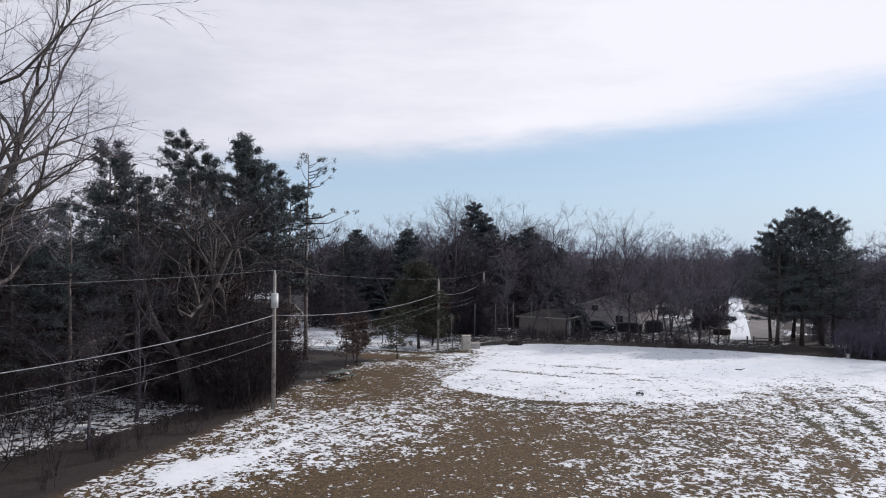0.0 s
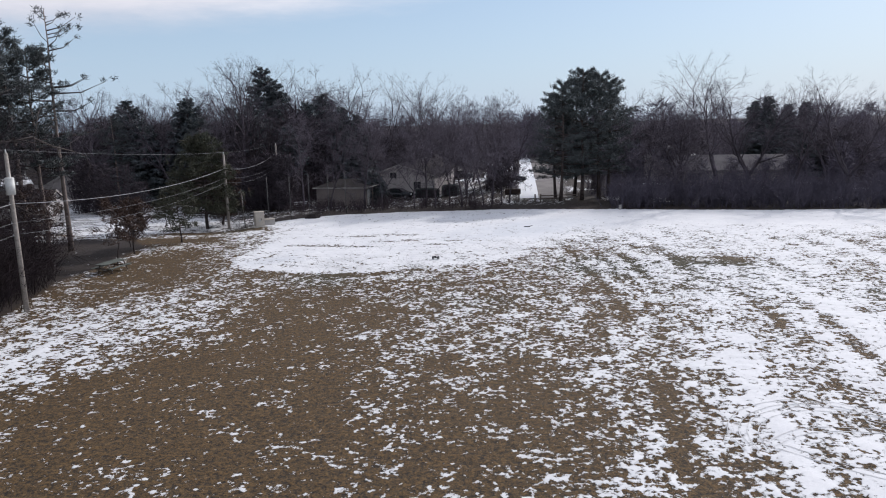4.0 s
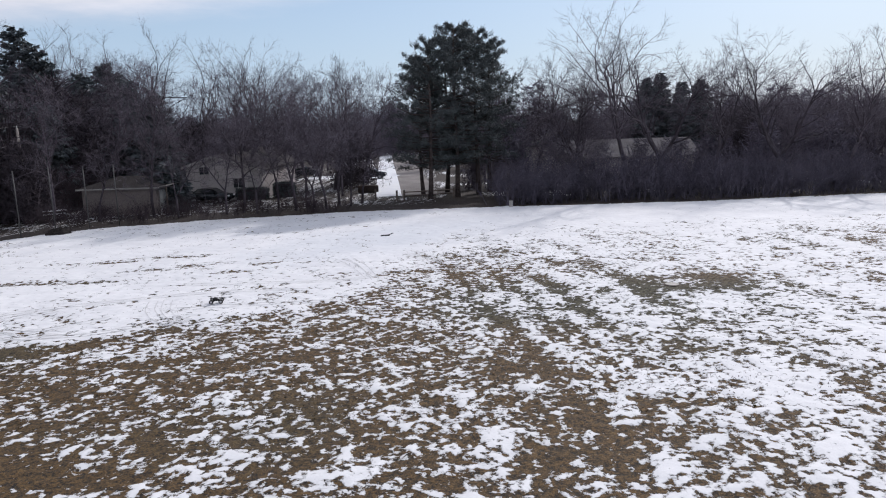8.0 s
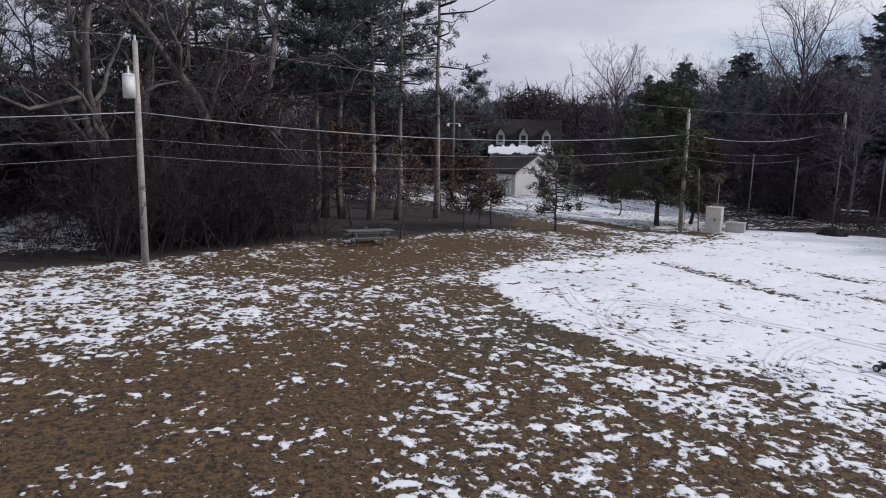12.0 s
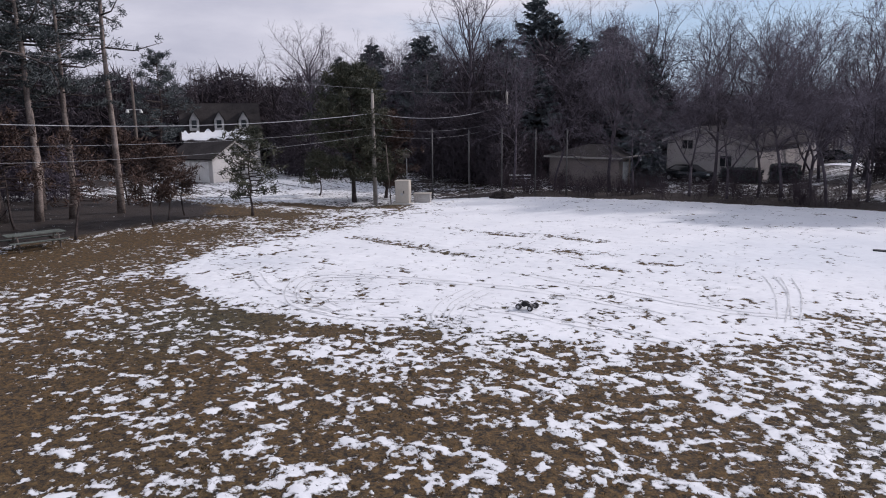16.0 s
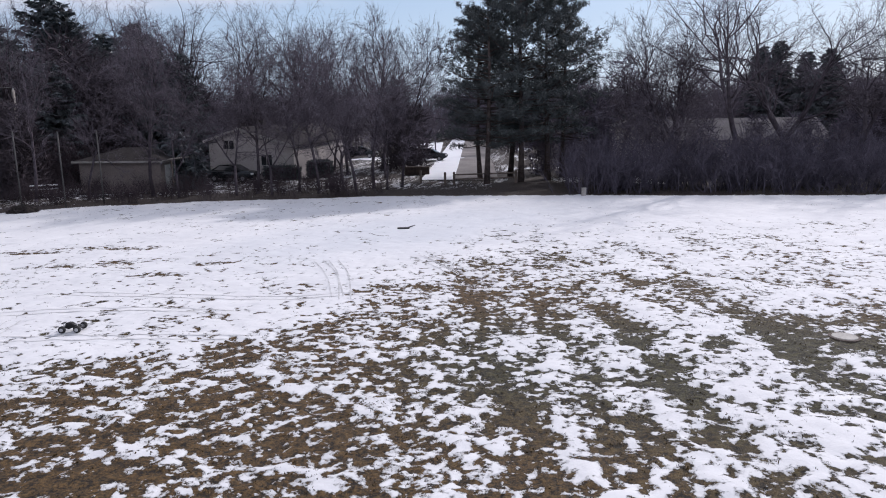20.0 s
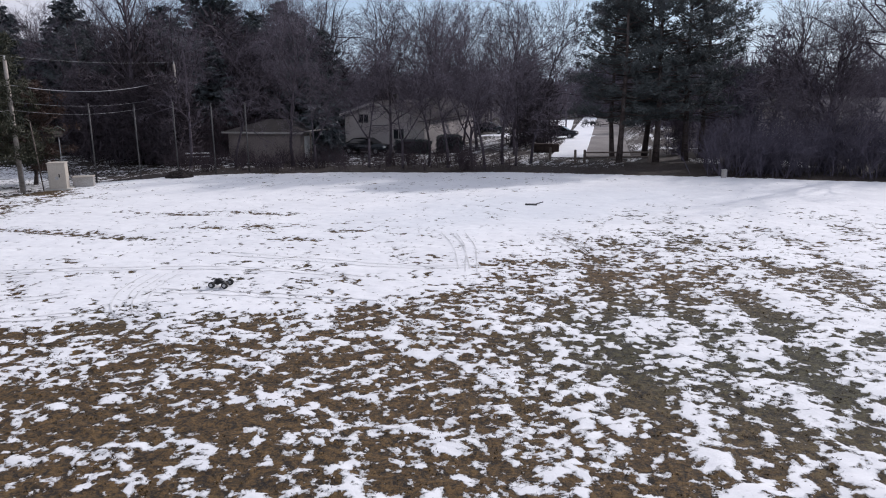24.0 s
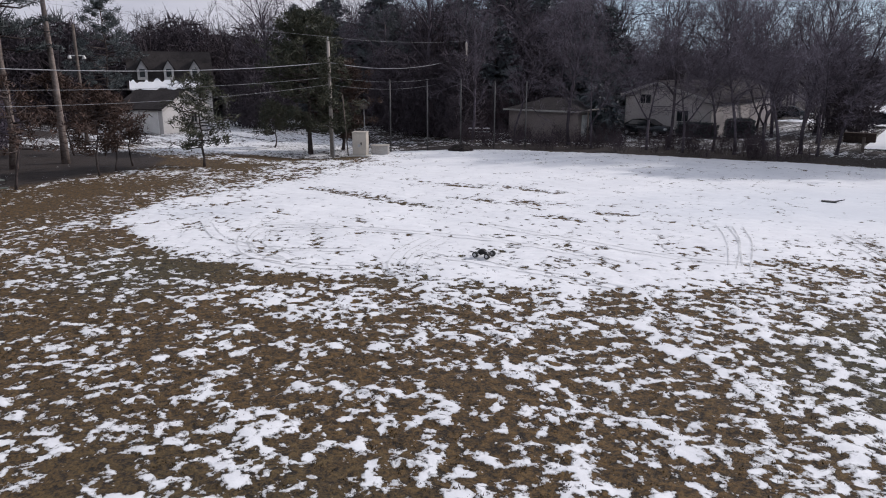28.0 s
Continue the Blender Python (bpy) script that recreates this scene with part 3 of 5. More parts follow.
def grass_tufts():
    """Dead grass that stands up between and through the thin snow, on the part of the lawn nearest to the flight."""
    g = np.random.default_rng(77)
    n = 26000
    x, y = g.uniform(-19, 11, n), 1.0 + 24 * g.uniform(0, 1, n) ** 1.25
    keep = g.uniform(0, 1, n) < np.clip(1.0 - snow_cover(x, y), 0.03, 0.75) * (0.2 + 1.3 * vnoise(x, y, 0.5, 71) ** 1.5)
    x, y = x[keep], y[keep]
    xs, ys, z = ground_grid
    i, j = np.clip(np.searchsorted(xs, x), 0, len(xs) - 1), np.clip(np.searchsorted(ys, y), 0, len(ys) - 1)
    buf = Tris()
    for k in range(4):
        p = np.column_stack([x + g.normal(0, 0.025, len(x)), y + g.normal(0, 0.025, len(x)), z[i, j] - 0.012])
        d = np.column_stack([g.normal(0, 0.5, len(x)), g.normal(0, 0.5, len(x)), np.ones(len(x))])
        spikes(buf, p, d, g.uniform(0.025, 0.05, len(x)), np.full(len(x), 0.025), g)
    tagged(new("grass", buf.mesh("grass", BLADES)), "tufts of dead brown grass standing in the thin snow", "grass", kind="stuff")


BLADES = material("dead_grass", (0.012, 0.009, 0.004), (0.10, 0.066, 0.026), 0.8, 0.9, 0, fine=9)
grass_tufts()


# ---- trees ----
UP = np.array([0.0, 0.0, 1.0])


def unit(v):
    return v / (np.linalg.norm(v) + 1e-9)


def aside(d, angle, rng):
    """A direction that leans away from d by the angle."""
    s = unit(np.cross(d, rng.normal(size=3)))
    return unit(d * math.cos(angle) + s * math.sin(angle))


def bare_tree(seed, h=14.0, r=0.2, spread=0.5, low=0.3, limbs=11, twig=5, forks=0, lean=0.0, crook=1.0):
    """Arrays of the wood and the twigs of a leafless tree."""
    rng = np.random.default_rng(seed)
    wood, fine = Tris(), Tris()
    tp, td, tl = [], [], []

    def branch(p, d, length, rad, level):
        n = (7, 5, 3)[level]
        pts, dirs = [p], [d]
        for _ in range(n):
            d = unit(d + rng.normal(0, (0.06, 0.19, 0.22)[level] * crook, 3) + UP * (0.02, 0.05, 0.02)[level])
            p = p + d * length / n
            pts.append(p)
            dirs.append(d)
        pts = np.array(pts)
        tube(wood, pts, np.linspace(rad, rad * (0.28, 0.3, 0.35)[level], n + 1), (8, 5, 3)[level])
        count = (limbs, 6, 6)[level]
        for k in range(count):
            f = (low + (1 - low) * (k + rng.random()) / count) if level == 0 else 0.2 + 0.8 * (k + rng.random()) / count
            i = min(int(f * n), n - 1)
            q = pts[i] + (pts[i + 1] - pts[i]) * (f * n - i)
            out = aside(dirs[i], (0.75, 0.7, 0.7)[level] + rng.normal(0, 0.15), rng)
            if level == 0:
                ll = h * spread * (0.5 + 0.3 * math.sin(math.pi * (0.1 + 0.75 * (f - low) / (1 - low)))) * rng.uniform(0.7, 1.12)
                branch(q, unit(out + UP * (0.05 + 0.3 * f)), ll, rad * 0.52 * (1.05 - 0.6 * f), 1)
            elif level == 1:
                branch(q, out, length * rng.uniform(0.3, 0.5), max(rad * 0.46 * (1.1 - 0.6 * f), 0.015), 2)
            else:
                tp.append(q)
                td.append(unit(out + UP * 0.15))
                tl.append(length * rng.uniform(0.35, 0.65))
        if level == 1:
            branch(p, d, length * 0.35, rad * 0.3, 2)
        if level == 0 and forks:
            branch(p, d, length * 0.25, rad * 0.28, 1)
        tp.append(p)
        td.append(d)
        tl.append(length * 0.3)

    base = np.array([0.0, 0.0, -0.15])
    start = unit(UP + np.array([lean, 0, 0]))
    if forks:
        stem = base + start * h * 0.22
        tube(wood, [base, base + start * 0.4, stem], [r * 1.35, r * 1.05, r * 0.95], 9)
        for k in range(forks):
            a = 2 * math.pi * (k + rng.random() * 0.5) / forks
            branch(stem - start * 0.2, unit(start + 0.55 * np.array([math.cos(a), math.sin(a), 0])), h * rng.uniform(0.52, 0.64), r * 0.66, 0)
    else:
        tube(wood, [base, base + start * 0.35], [r * 1.4, r * 1.02], 9)
        branch(base + start * 0.3, start, h * 0.76, r, 0)
    tp, td, tl = np.array(tp), np.array(td), np.array(tl)
    spikes(fine, tp, td, tl, np.full(len(tp), 0.026), rng)
    for k in range(twig - 1):
        f = rng.uniform(0.2, 0.95, len(tp))[:, None]
        d = td + rng.normal(0, 0.55, td.shape)
        spikes(fine, tp + td * tl[:, None] * f, d, tl * rng.uniform(0.4, 0.8, len(tp)), np.full(len(tp), 0.018), rng)
    return wood, fine


def pine_tree(seed, h=18.0, r=0.24, low=0.45, reach=3.2, limbs=46, clumps=7, flat=0.5, cone=0.0, tuft=19):
    """A tall pine: a bare trunk below, clumps of long needles at the ends of its limbs."""
    rng = np.random.default_rng(seed)
    wood, green = Tris(), Tris()
    wood.limbs = Tris()
    n = 9
    z = np.linspace(-0.15, h, n)
    bend = np.cumsum(rng.normal(0, 0.07, (n, 2)), 0)
    bend[0] = 0
    pts = np.column_stack([bend, z])
    tube(wood, pts, r * np.array([1.3] + list(np.linspace(1.0, 0.14, n - 1))), 9)
    cp, cd = [], []
    for k in range(limbs):
        f = low + (0.985 - low) * (k + rng.random()) / limbs
        p = np.array([np.interp(f * h, z, pts[:, 0]), np.interp(f * h, z, pts[:, 1]), f * h])
        a = rng.random() * 6.283
        g = (f - low) / (1 - low)
        length = reach * ((1 - cone) * (0.55 + 0.9 * math.sin(math.pi * min(0.15 + 0.8 * g, 1)) - 0.35 * g) + cone * (1.25 - 1.05 * g)) * rng.uniform(0.6, 1.1)
        d = unit(np.array([math.cos(a), math.sin(a), -0.05 + 0.55 * g]))
        mid = p + d * length * 0.5 + np.array([0, 0, -0.04 * length])
        end = p + d * length + np.array([0, 0, 0.12 * length])
        tube(wood.limbs, [p, mid, end], [0.022 + 0.012 * length, 0.015 + 0.007 * length, 0.012], 4)
        for c in range(clumps):
            s = 1.0 - 0.62 * rng.random() ** 1.3 if c else 1.0
            q = p + (end - p) * s + np.array([0, 0, -0.04 * length * (1 - abs(2 * s - 1))]) + rng.normal(0, 0.16 * length * s, 3) * np.array([1, 1, flat * 0.6])
            cp.append(q)
            cd.append(unit(d * 0.5 + UP * 0.7 + rng.normal(0, 0.3, 3)))
    cp, cd = np.array(cp), np.array(cd)
    for k in range(tuft):
        d = cd * 0.45 + rng.normal(0, 0.62, cd.shape) * np.array([1, 1, 0.75])
        spikes(green, cp - d * 0.06 + rng.normal(0, 0.12, cp.shape), d, rng.uniform(0.26, 0.5, len(cp)), np.full(len(cp), 0.07), rng)
    return wood, green


def spruce_tree(seed, h=14.0, reach=3.4, low=0.06, rows=34):
    """A spruce: drooping whorls of boughs that shorten towards a pointed top."""
    rng = np.random.default_rng(seed)
    wood, green = Tris(), Tris()
    tube(wood, [(0, 0, -0.15), (0, 0, 0.3), (0, 0, h * 0.5), (0, 0, h)], [0.3, 0.22, 0.13, 0.02], 8)
    p, d, le = [], [], []
    for k in range(rows):
        f = low + (0.985 - low) * k / (rows - 1)
        for j in range(7):
            a = rng.random() * 6.283
            length = (reach * (1 - f) ** 0.62 + 0.2) * rng.uniform(0.65, 1.12)
            way = np.array([math.cos(a), math.sin(a), -0.16 + 0.5 * f * f])
            q0 = np.array([0, 0, f * h + rng.normal(0, 0.12)])
            if j < 3:
                tube(wood, [q0, q0 + way * length * 0.6, q0 + way * length + UP * 0.06 * length], [0.03, 0.02, 0.008], 3)
            m = max(4, int(length * 6))
            for s in np.linspace(0.15, 1.0, m):
                q = q0 + way * length * s + UP * 0.10 * length * max(s - 0.6, 0)
                for side in (-1, 1):
                    t = unit(np.array([-way[1], way[0], 0]) * side + way * 0.8)
                    p.append(q), d.append(unit(t + np.array([0, 0, -0.35]) + rng.normal(0, 0.2, 3))), le.append(0.28 + 0.42 * length / reach * (1.1 - s) + 0.1 * rng.random())
                p.append(q), d.append(unit(way + np.array([0, 0, -0.6]) + rng.normal(0, 0.3, 3))), le.append(0.3)
    p, d, le = np.array(p), np.array(d), np.array(le)
    for k in range(1):
        spikes(green, p + rng.normal(0, 0.05, p.shape), d + rng.normal(0, 0.18, d.shape), le * 1.5, np.full(len(p), 0.27), rng)
    return wood, green


def shrub(seed, h=3.2, stems=16, width=1.4):
    """Bare stems from one root, with fine side twigs."""
    rng = np.random.default_rng(seed)
    out = Tris()
    tp, td, tl = [], [], []
    for k in range(stems):
        d = unit(np.array([rng.normal(0, 0.35), rng.normal(0, 0.35), 1.0]))
        p = np.array([rng.normal(0, width * 0.35), rng.normal(0, width * 0.35), -0.1])
        pts = [p]
        hh = h * rng.uniform(0.55, 1.05)
        for s in range(3):
            d = unit(d + rng.normal(0, 0.16, 3))
            p = p + d * hh / 3
            pts.append(p)
        tube(out, pts, [0.026, 0.02, 0.014, 0.006], 3)
        for s in range(9):
            f = rng.uniform(0.2, 1.0) * 3
            i = min(int(f), 2)
            tp.append(pts[i] + (pts[i + 1] - pts[i]) * (f - i)), td.append(aside(d, rng.uniform(0.4, 0.9), rng)), tl.append(hh * rng.uniform(0.18, 0.4))
    tp, td, tl = np.array(tp), np.array(td), np.array(tl)
    spikes(out, tp, td, tl, np.full(len(tp), 0.028), rng)
    for k in range(4):
        f = rng.uniform(0.2, 0.9, len(tp))[:, None]
        spikes(out, tp + td * tl[:, None] * f, td + rng.normal(0, 0.6, td.shape), tl * rng.uniform(0.4, 0.8, len(tp)), np.full(len(tp), 0.022), rng)
    return out


def scatter(buf, models, places, rng, low=0.8, high=1.2):
    """Joins turned and scaled copies of the models at the places."""
    for x, y in places:
        v, f = models[rng.integers(len(models))]
        a, s = rng.random() * 6.283, rng.uniform(low, high)
        c, n = math.cos(a) * s, math.sin(a) * s
        buf.add(np.column_stack([v[:, 0] * c - v[:, 1] * n + x, v[:, 0] * n + v[:, 1] * c + y, v[:, 2] * s]), f)


class Kind:
    """A kind of tree: built once under an empty, then copied to its places."""
    def __init__(self, name, label, category, wood, crown, wood_mat, crown_mat, crown_name, group):
        self.ob = thing(name, pose(0, 0, 0), label, category, group)
        part("trunk", wood.mesh("trunk", wood_mat, True), self.ob)
        if wood.limbs:
            part("branch_frame", wood.limbs.mesh("branch_frame", BARK_PINE, True), self.ob, "dark spreading boughs")
        part(crown_name, crown.mesh(crown_name, crown_mat), self.ob)
        self.fresh = True

    def at(self, x, y, turn=0.0, size=1.0, label="", z=0.0, tilt=0.0):
        m = pose(x, y, z, tilt, 0, turn) @ Matrix.Scale(size, 4)
        if self.fresh:
            self.ob.matrix_basis, self.fresh, ob = m, False, self.ob
        else:
            old = self.ob.matrix_basis.copy()
            self.ob.matrix_basis = Matrix()
            ob = copy_thing(self.ob, m)
            self.ob.matrix_basis = old
            ob.matrix_basis = m
        if label:
            ob["label"] = label
        return ob


bare = [Kind("bare_tree", "leafless grey deciduous tree at the wood's edge", "tree", *bare_tree(s, h, r, sp, lo, li, tw, fk, le, 1.5), BARK, TWIG, "crown", "leafless trees")
        for s, h, r, sp, lo, li, tw, fk, le in ((1, 14, 0.15, 0.42, 0.3, 16, 6, 0, 0.06), (2, 13, 0.13, 0.46, 0.3, 15, 6, 0, -0.1), (3, 15, 0.32, 0.5, 0.22, 8, 5, 3, 0.0),
                                                (4, 12, 0.11, 0.46, 0.16, 13, 6, 2, 0.1), (5, 17, 0.36, 0.55, 0.3, 9, 5, 2, 0.0), (6, 16, 0.2, 0.46, 0.3, 14, 6, 0, 0.02))]
old = [Kind("old_tree", "old tree with thick pale crooked limbs in the western wood", "tree", *bare_tree(s, h, 0.56, 0.5, 0.1, 7, 6, fk, le, 2.3), BARK_PALE, TWIG_SHADED, "crown", "old trees") for s, h, fk, le in ((15, 17, 2, 0.15), (16, 16, 3, -0.2))]
old[0].at(-40.6, 0.6, 200)
old[1].at(-39.8, -4.8, 40, 0.95)
rng = np.random.default_rng(7)
# the row between the field and the houses in the south
ROW = [(-27.0, 44.6, 0), (-24.6, 43.8, 3), (-20.8, 45.0, 3), (-19.6, 46.0, 0), (-18.2, 45.2, 3), (-16.8, 47.2, 1), (-15.0, 46.2, 0), (-13.6, 48.0, 3), (-12.4, 47.0, 1), (-11.6, 49.4, 0),
       (-10.4, 48.6, 3), (-31.0, 43.0, 1), (-34.0, 41.5, 0), (-9.6, 50.4, 1)]
for x, y, k in ROW:
    bare[k].at(x, y, rng.uniform(0, 360), rng.uniform(0.72, 0.92))
# taller ones round and behind the houses
for x, y, k, s in ((-36, 58, 0, 1.05), (-33, 66, 5, 1.0), (-20, 68, 1, 1.1), (-17, 62, 0, 1.05), (-14.5, 66, 5, 0.95), (-24, 74, 4, 1.0), (-29, 78, 5, 1.05), (-38, 72, 2, 1.0), (-41, 60, 1, 1.0), (-15, 74, 1, 1.1),
                   (-19, 82, 5, 1.0), (-44, 66, 0, 1.1), (-12.5, 58, 3, 1.0), (-16, 56, 3, 1.1), (-33.2, 66.6, 4, 1.0), (-24.0, 63.2, 4, 0.85)):
    bare[k].at(x, y, rng.uniform(0, 360), 0.92 * s)
# on the east side, behind the thicket
for x, y, k, s in ((8.5, 62, 5, 0.85), (12.5, 58, 2, 0.85), (15.8, 52.3, 4, 0.9), (20.2, 55.2, 2, 0.98), (30.9, 52.6, 2, 0.94), (36.2, 50.5, 5, 0.94), (11.5, 55.5, 2, 0.82), (25.5, 54.5, 4, 0.72), (6.5, 70, 1, 1.1), (45, 60, 2, 0.8), (35.5, 74, 5, 0.88)):
    bare[k].at(x, y, rng.uniform(0, 360), s)
# young growth in front of the ranch house
for k in range(9):
    bare[(3, 1)[k % 2]].at(rng.uniform(4, 52), rng.uniform(49, 57), rng.uniform(0, 360), rng.uniform(0.4, 0.6))
# a tall tree whose limbs open like a vase above the western woods
vase = Kind("vase_tree", "tall leafless tree with a single trunk and a vase-shaped crown", "tree", *bare_tree(45, 17.5, 0.3, 0.46, 0.42, 15, 6, 0, 0.0, 1.0), BARK, TWIG, "crown", "leafless trees")
vase.at(-45.2, 48.8, 30, 1.03)
vase.at(-64.2, 43.9, 150, 0.86)
# the tall tree at the corner of the western wood
corner = Kind("tall_tree", "tall leafless tree with wide pale limbs and fine twigs", "tree", *bare_tree(47, 25.0, 0.5, 0.5, 0.2, 10, 6, 3, 0.0, 1.15), BARK_PALE, TWIG, "crown", "leafless trees")
corner.at(-38.4, -21.5, 60)
# in the western wood
west_bare = {k: Kind("bare_tree", "leafless dark tree in the western wood", "tree", *bare_tree(*a), BARK, TWIG_SHADED, "crown", "leafless trees")
             for k, a in {2: (3, 15, 0.32, 0.5, 0.22, 8, 5, 3, 0.0, 1.5), 1: (2, 13, 0.13, 0.48, 0.18, 15, 6, 0, -0.1, 1.5), 3: (4, 12, 0.11, 0.46, 0.16, 13, 6, 2, 0.1, 1.5), 4: (5, 17, 0.36, 0.55, 0.3, 9, 5, 2, 0.0, 1.5), 5: (6, 16, 0.2, 0.46, 0.3, 14, 6, 0, 0.02, 1.5)}.items()}
for x, y, k, s in ((-39, -24, 2, 1.0), (-38, -11, 1, 0.9), (-37.5, -4, 3, 0.8), (-56, -10, 4, 1.0), (-42, 1.5, 3, 1.0),
                   (-52, 2, 1, 1.1), (-35.0, -16.5, 3, 0.8), (-60, 4, 5, 1.0), (-36, -23, 1, 0.9)):
    west_bare[k].at(x, y, rng.uniform(0, 360), s)

pines = [Kind("pine_tree", "tall dark pine with a bare lower trunk", "tree", *pine_tree(s, h, r, lo, re, li, 17, 0.3, co, 14), BARK_GROVE, NEEDLE, "crown", "tall pines")
         for s, h, r, lo, re, li, co in ((21, 19, 0.22, 0.38, 3.5, 44, 0.2), (22, 21, 0.25, 0.4, 3.9, 46, 0.3))]
pines.append(Kind("pine_tree", "broad dark pine with flat layered boughs", "tree", *pine_tree(23, 17, 0.24, 0.2, 4.1, 72, 17, 0.35, 0.4, 13), BARK_PINE, NEEDLE, "crown", "tall pines"))
# the grove in the west
for x, y, k, s in ((-45.5, 6.4, 0, 1.0), (-47.0, 7.4, 1, 1.0), (-46.2, 8.4, 0, 1.08), (-45.1, 10.0, 1, 0.86), (-44.8, 11.8, 0, 0.9), (-50, 3.5, 1, 1.0), (-53, 9, 0, 1.05), (-49, -4, 1, 0.86), (-44, -1, 0, 0.9),
                   (-55, 0, 1, 0.95), (-51, 12, 1, 0.9), (-58, -8, 1, 0.8), (-50, -14, 0, 0.82), (-53, -20, 1, 0.75), (-46, -14, 2, 0.8), (-44, -6, 1, 0.75), (-50, -22, 2, 0.85), (-48, -4, 0, 0.8), (-43, -12, 0, 0.72), (-47, -26, 2, 0.85), (-57, -16, 2, 0.8)):
    pines[k].at(x, y, rng.uniform(0, 360), s)
for x, y, k, s in ((-52, 50, 0, 0.6), (-57, 57, 1, 0.58), (-50, 58, 0, 0.64), (-63, 47, 1, 0.58), (-55, 66, 0, 0.7), (-68, 56, 1, 0.64)):
    pines[k].at(x, y, rng.uniform(0, 360), s, "dark pine among the leafless western woods")
for x, y, k, s in ((-47, 45, 1, 0.85), (-51, 53, 0, 1.0), (-55, 48, 5, 0.9), (-58, 62, 4, 0.9), (-62, 53, 1, 1.05), (-66, 64, 5, 1.0), (-49, 61, 2, 0.95), (-53, 71, 5, 1.0), (-70, 50, 0, 1.0), (-43, 56, 3, 1.0), (-46, 68, 2, 1.1), (-52, 62, 0, 1.1), (-56, 72, 4, 1.05), (-60, 58, 5, 1.0), (-48, 76, 5, 1.15), (-64, 70, 2, 1.1), (-41, 74, 0, 1.15), (-53, 80, 4, 1.1), (-44, 82, 2, 1.2)):
    bare[k].at(x, y, rng.uniform(0, 360), s)
sparse = Kind("pine_tree", "sparse half-dead pine with bare upper limbs", "tree", *pine_tree(24, 20.5, 0.2, 0.48, 3.4, 32, 2), BARK_GROVE, NEEDLE, "crown", "tall pines")
sparse.at(-45.0, 14.8)
# the group beside the end of the street
for x, y, k, s, in ((-3.1, 52.6, 2, 0.88), (-0.4, 54.0, 2, 0.97), (1.8, 55.6, 2, 0.95), (3.1, 58.5, 2, 0.9), (-1.4, 59.0, 2, 0.92), (-3.9, 56.6, 2, 0.8)):
    pines[2].at(x, y, rng.uniform(0, 360), s, "broad dark pine beside the end of the street")

spruces = [Kind("spruce_tree", "dark pointed spruce with drooping boughs", "tree", *spruce_tree(s, h, re), BARK_PINE, NEEDLE_SPRUCE, "crown", "spruces") for s, h, re in ((31, 17, 6.0), (32, 13, 4.6), (33, 4.2, 2.3), (34, 11.5, 2.9))]
for x, y, k, s in ((-50.1, 67.2, 0, 1.14), (-48.2, 67.6, 0, 1.0), (-41.6, 63.6, 1, 1.05), (-40.2, 66.9, 1, 1.15), (-36.0, 62.3, 1, 0.98), (-34.0, 63.5, 1, 0.9), (-55.0, 52.5, 1, 1.1), (-40.5, 53.5, 1, 0.8), (-60.0, 49.0, 1, 0.9), (-47.5, 57.0, 1, 1.05), (-66.0, 55.0, 1, 1.1), (-27.8, 50.5, 2, 1.0), (-30.5, 54, 2, 0.7), (27.5, 86.0, 3, 1.08), (29.9, 87.4, 3, 1.14), (32.6, 86.0, 3, 1.02), (35.6, 87.0, 3, 1.05)):
    spruces[k].at(x, y, rng.uniform(0, 360), s)

def distant_tree(seed, h=15.0):
    """A leafless tree for far off: limbs that curve up into a rounded crown, with sprays of twigs."""
    g = np.random.default_rng(seed)
    out = Tris()
    tube(out, [(0, 0, -0.2), (g.normal(0, 0.2), g.normal(0, 0.2), h * 0.35), (g.normal(0, 0.4), g.normal(0, 0.4), h * 0.8)], [0.22, 0.16, 0.03], 4)
    p, d, le = [], [], []
    for k in range(15):
        z = h * g.uniform(0.14, 0.55)
        a, e = g.uniform(0, 6.283), g.uniform(-0.15, 1.4)
        end = np.array([h * 0.31 * math.cos(e) * math.cos(a), h * 0.31 * math.cos(e) * math.sin(a), h * (0.62 + 0.36 * math.sin(e))]) * np.array([1, 1, g.uniform(0.92, 1.04)])
        mid = np.array([end[0] * 0.55, end[1] * 0.55, z + (end[2] - z) * 0.42])
        tube(out, [(0, 0, z), mid, end], [0.085, 0.055, 0.015], 3)
        for j in range(7):
            f = g.uniform(0.25, 1.0)
            q = mid + (end - mid) * (2 * f - 1) if f > 0.5 else np.array([0, 0, z]) + (mid - np.array([0, 0, z])) * 2 * f
            p.append(q), d.append(unit(end - mid) + g.normal(0, 0.6, 3)), le.append(h * g.uniform(0.07, 0.15))
    p, d, le = np.array(p), np.array(d), np.array(le)
    d /= np.linalg.norm(d, axis=1)[:, None]
    spikes(out, p, d, le, np.full(len(p), 0.06), g)
    for k in range(6):
        f = g.uniform(0.2, 1.0, len(p))[:, None]
        spikes(out, p + d * le[:, None] * f, d + g.normal(0, 0.7, d.shape), le * g.uniform(0.4, 0.9, len(p)), np.full(len(p), 0.045), g)
    return out.arrays()


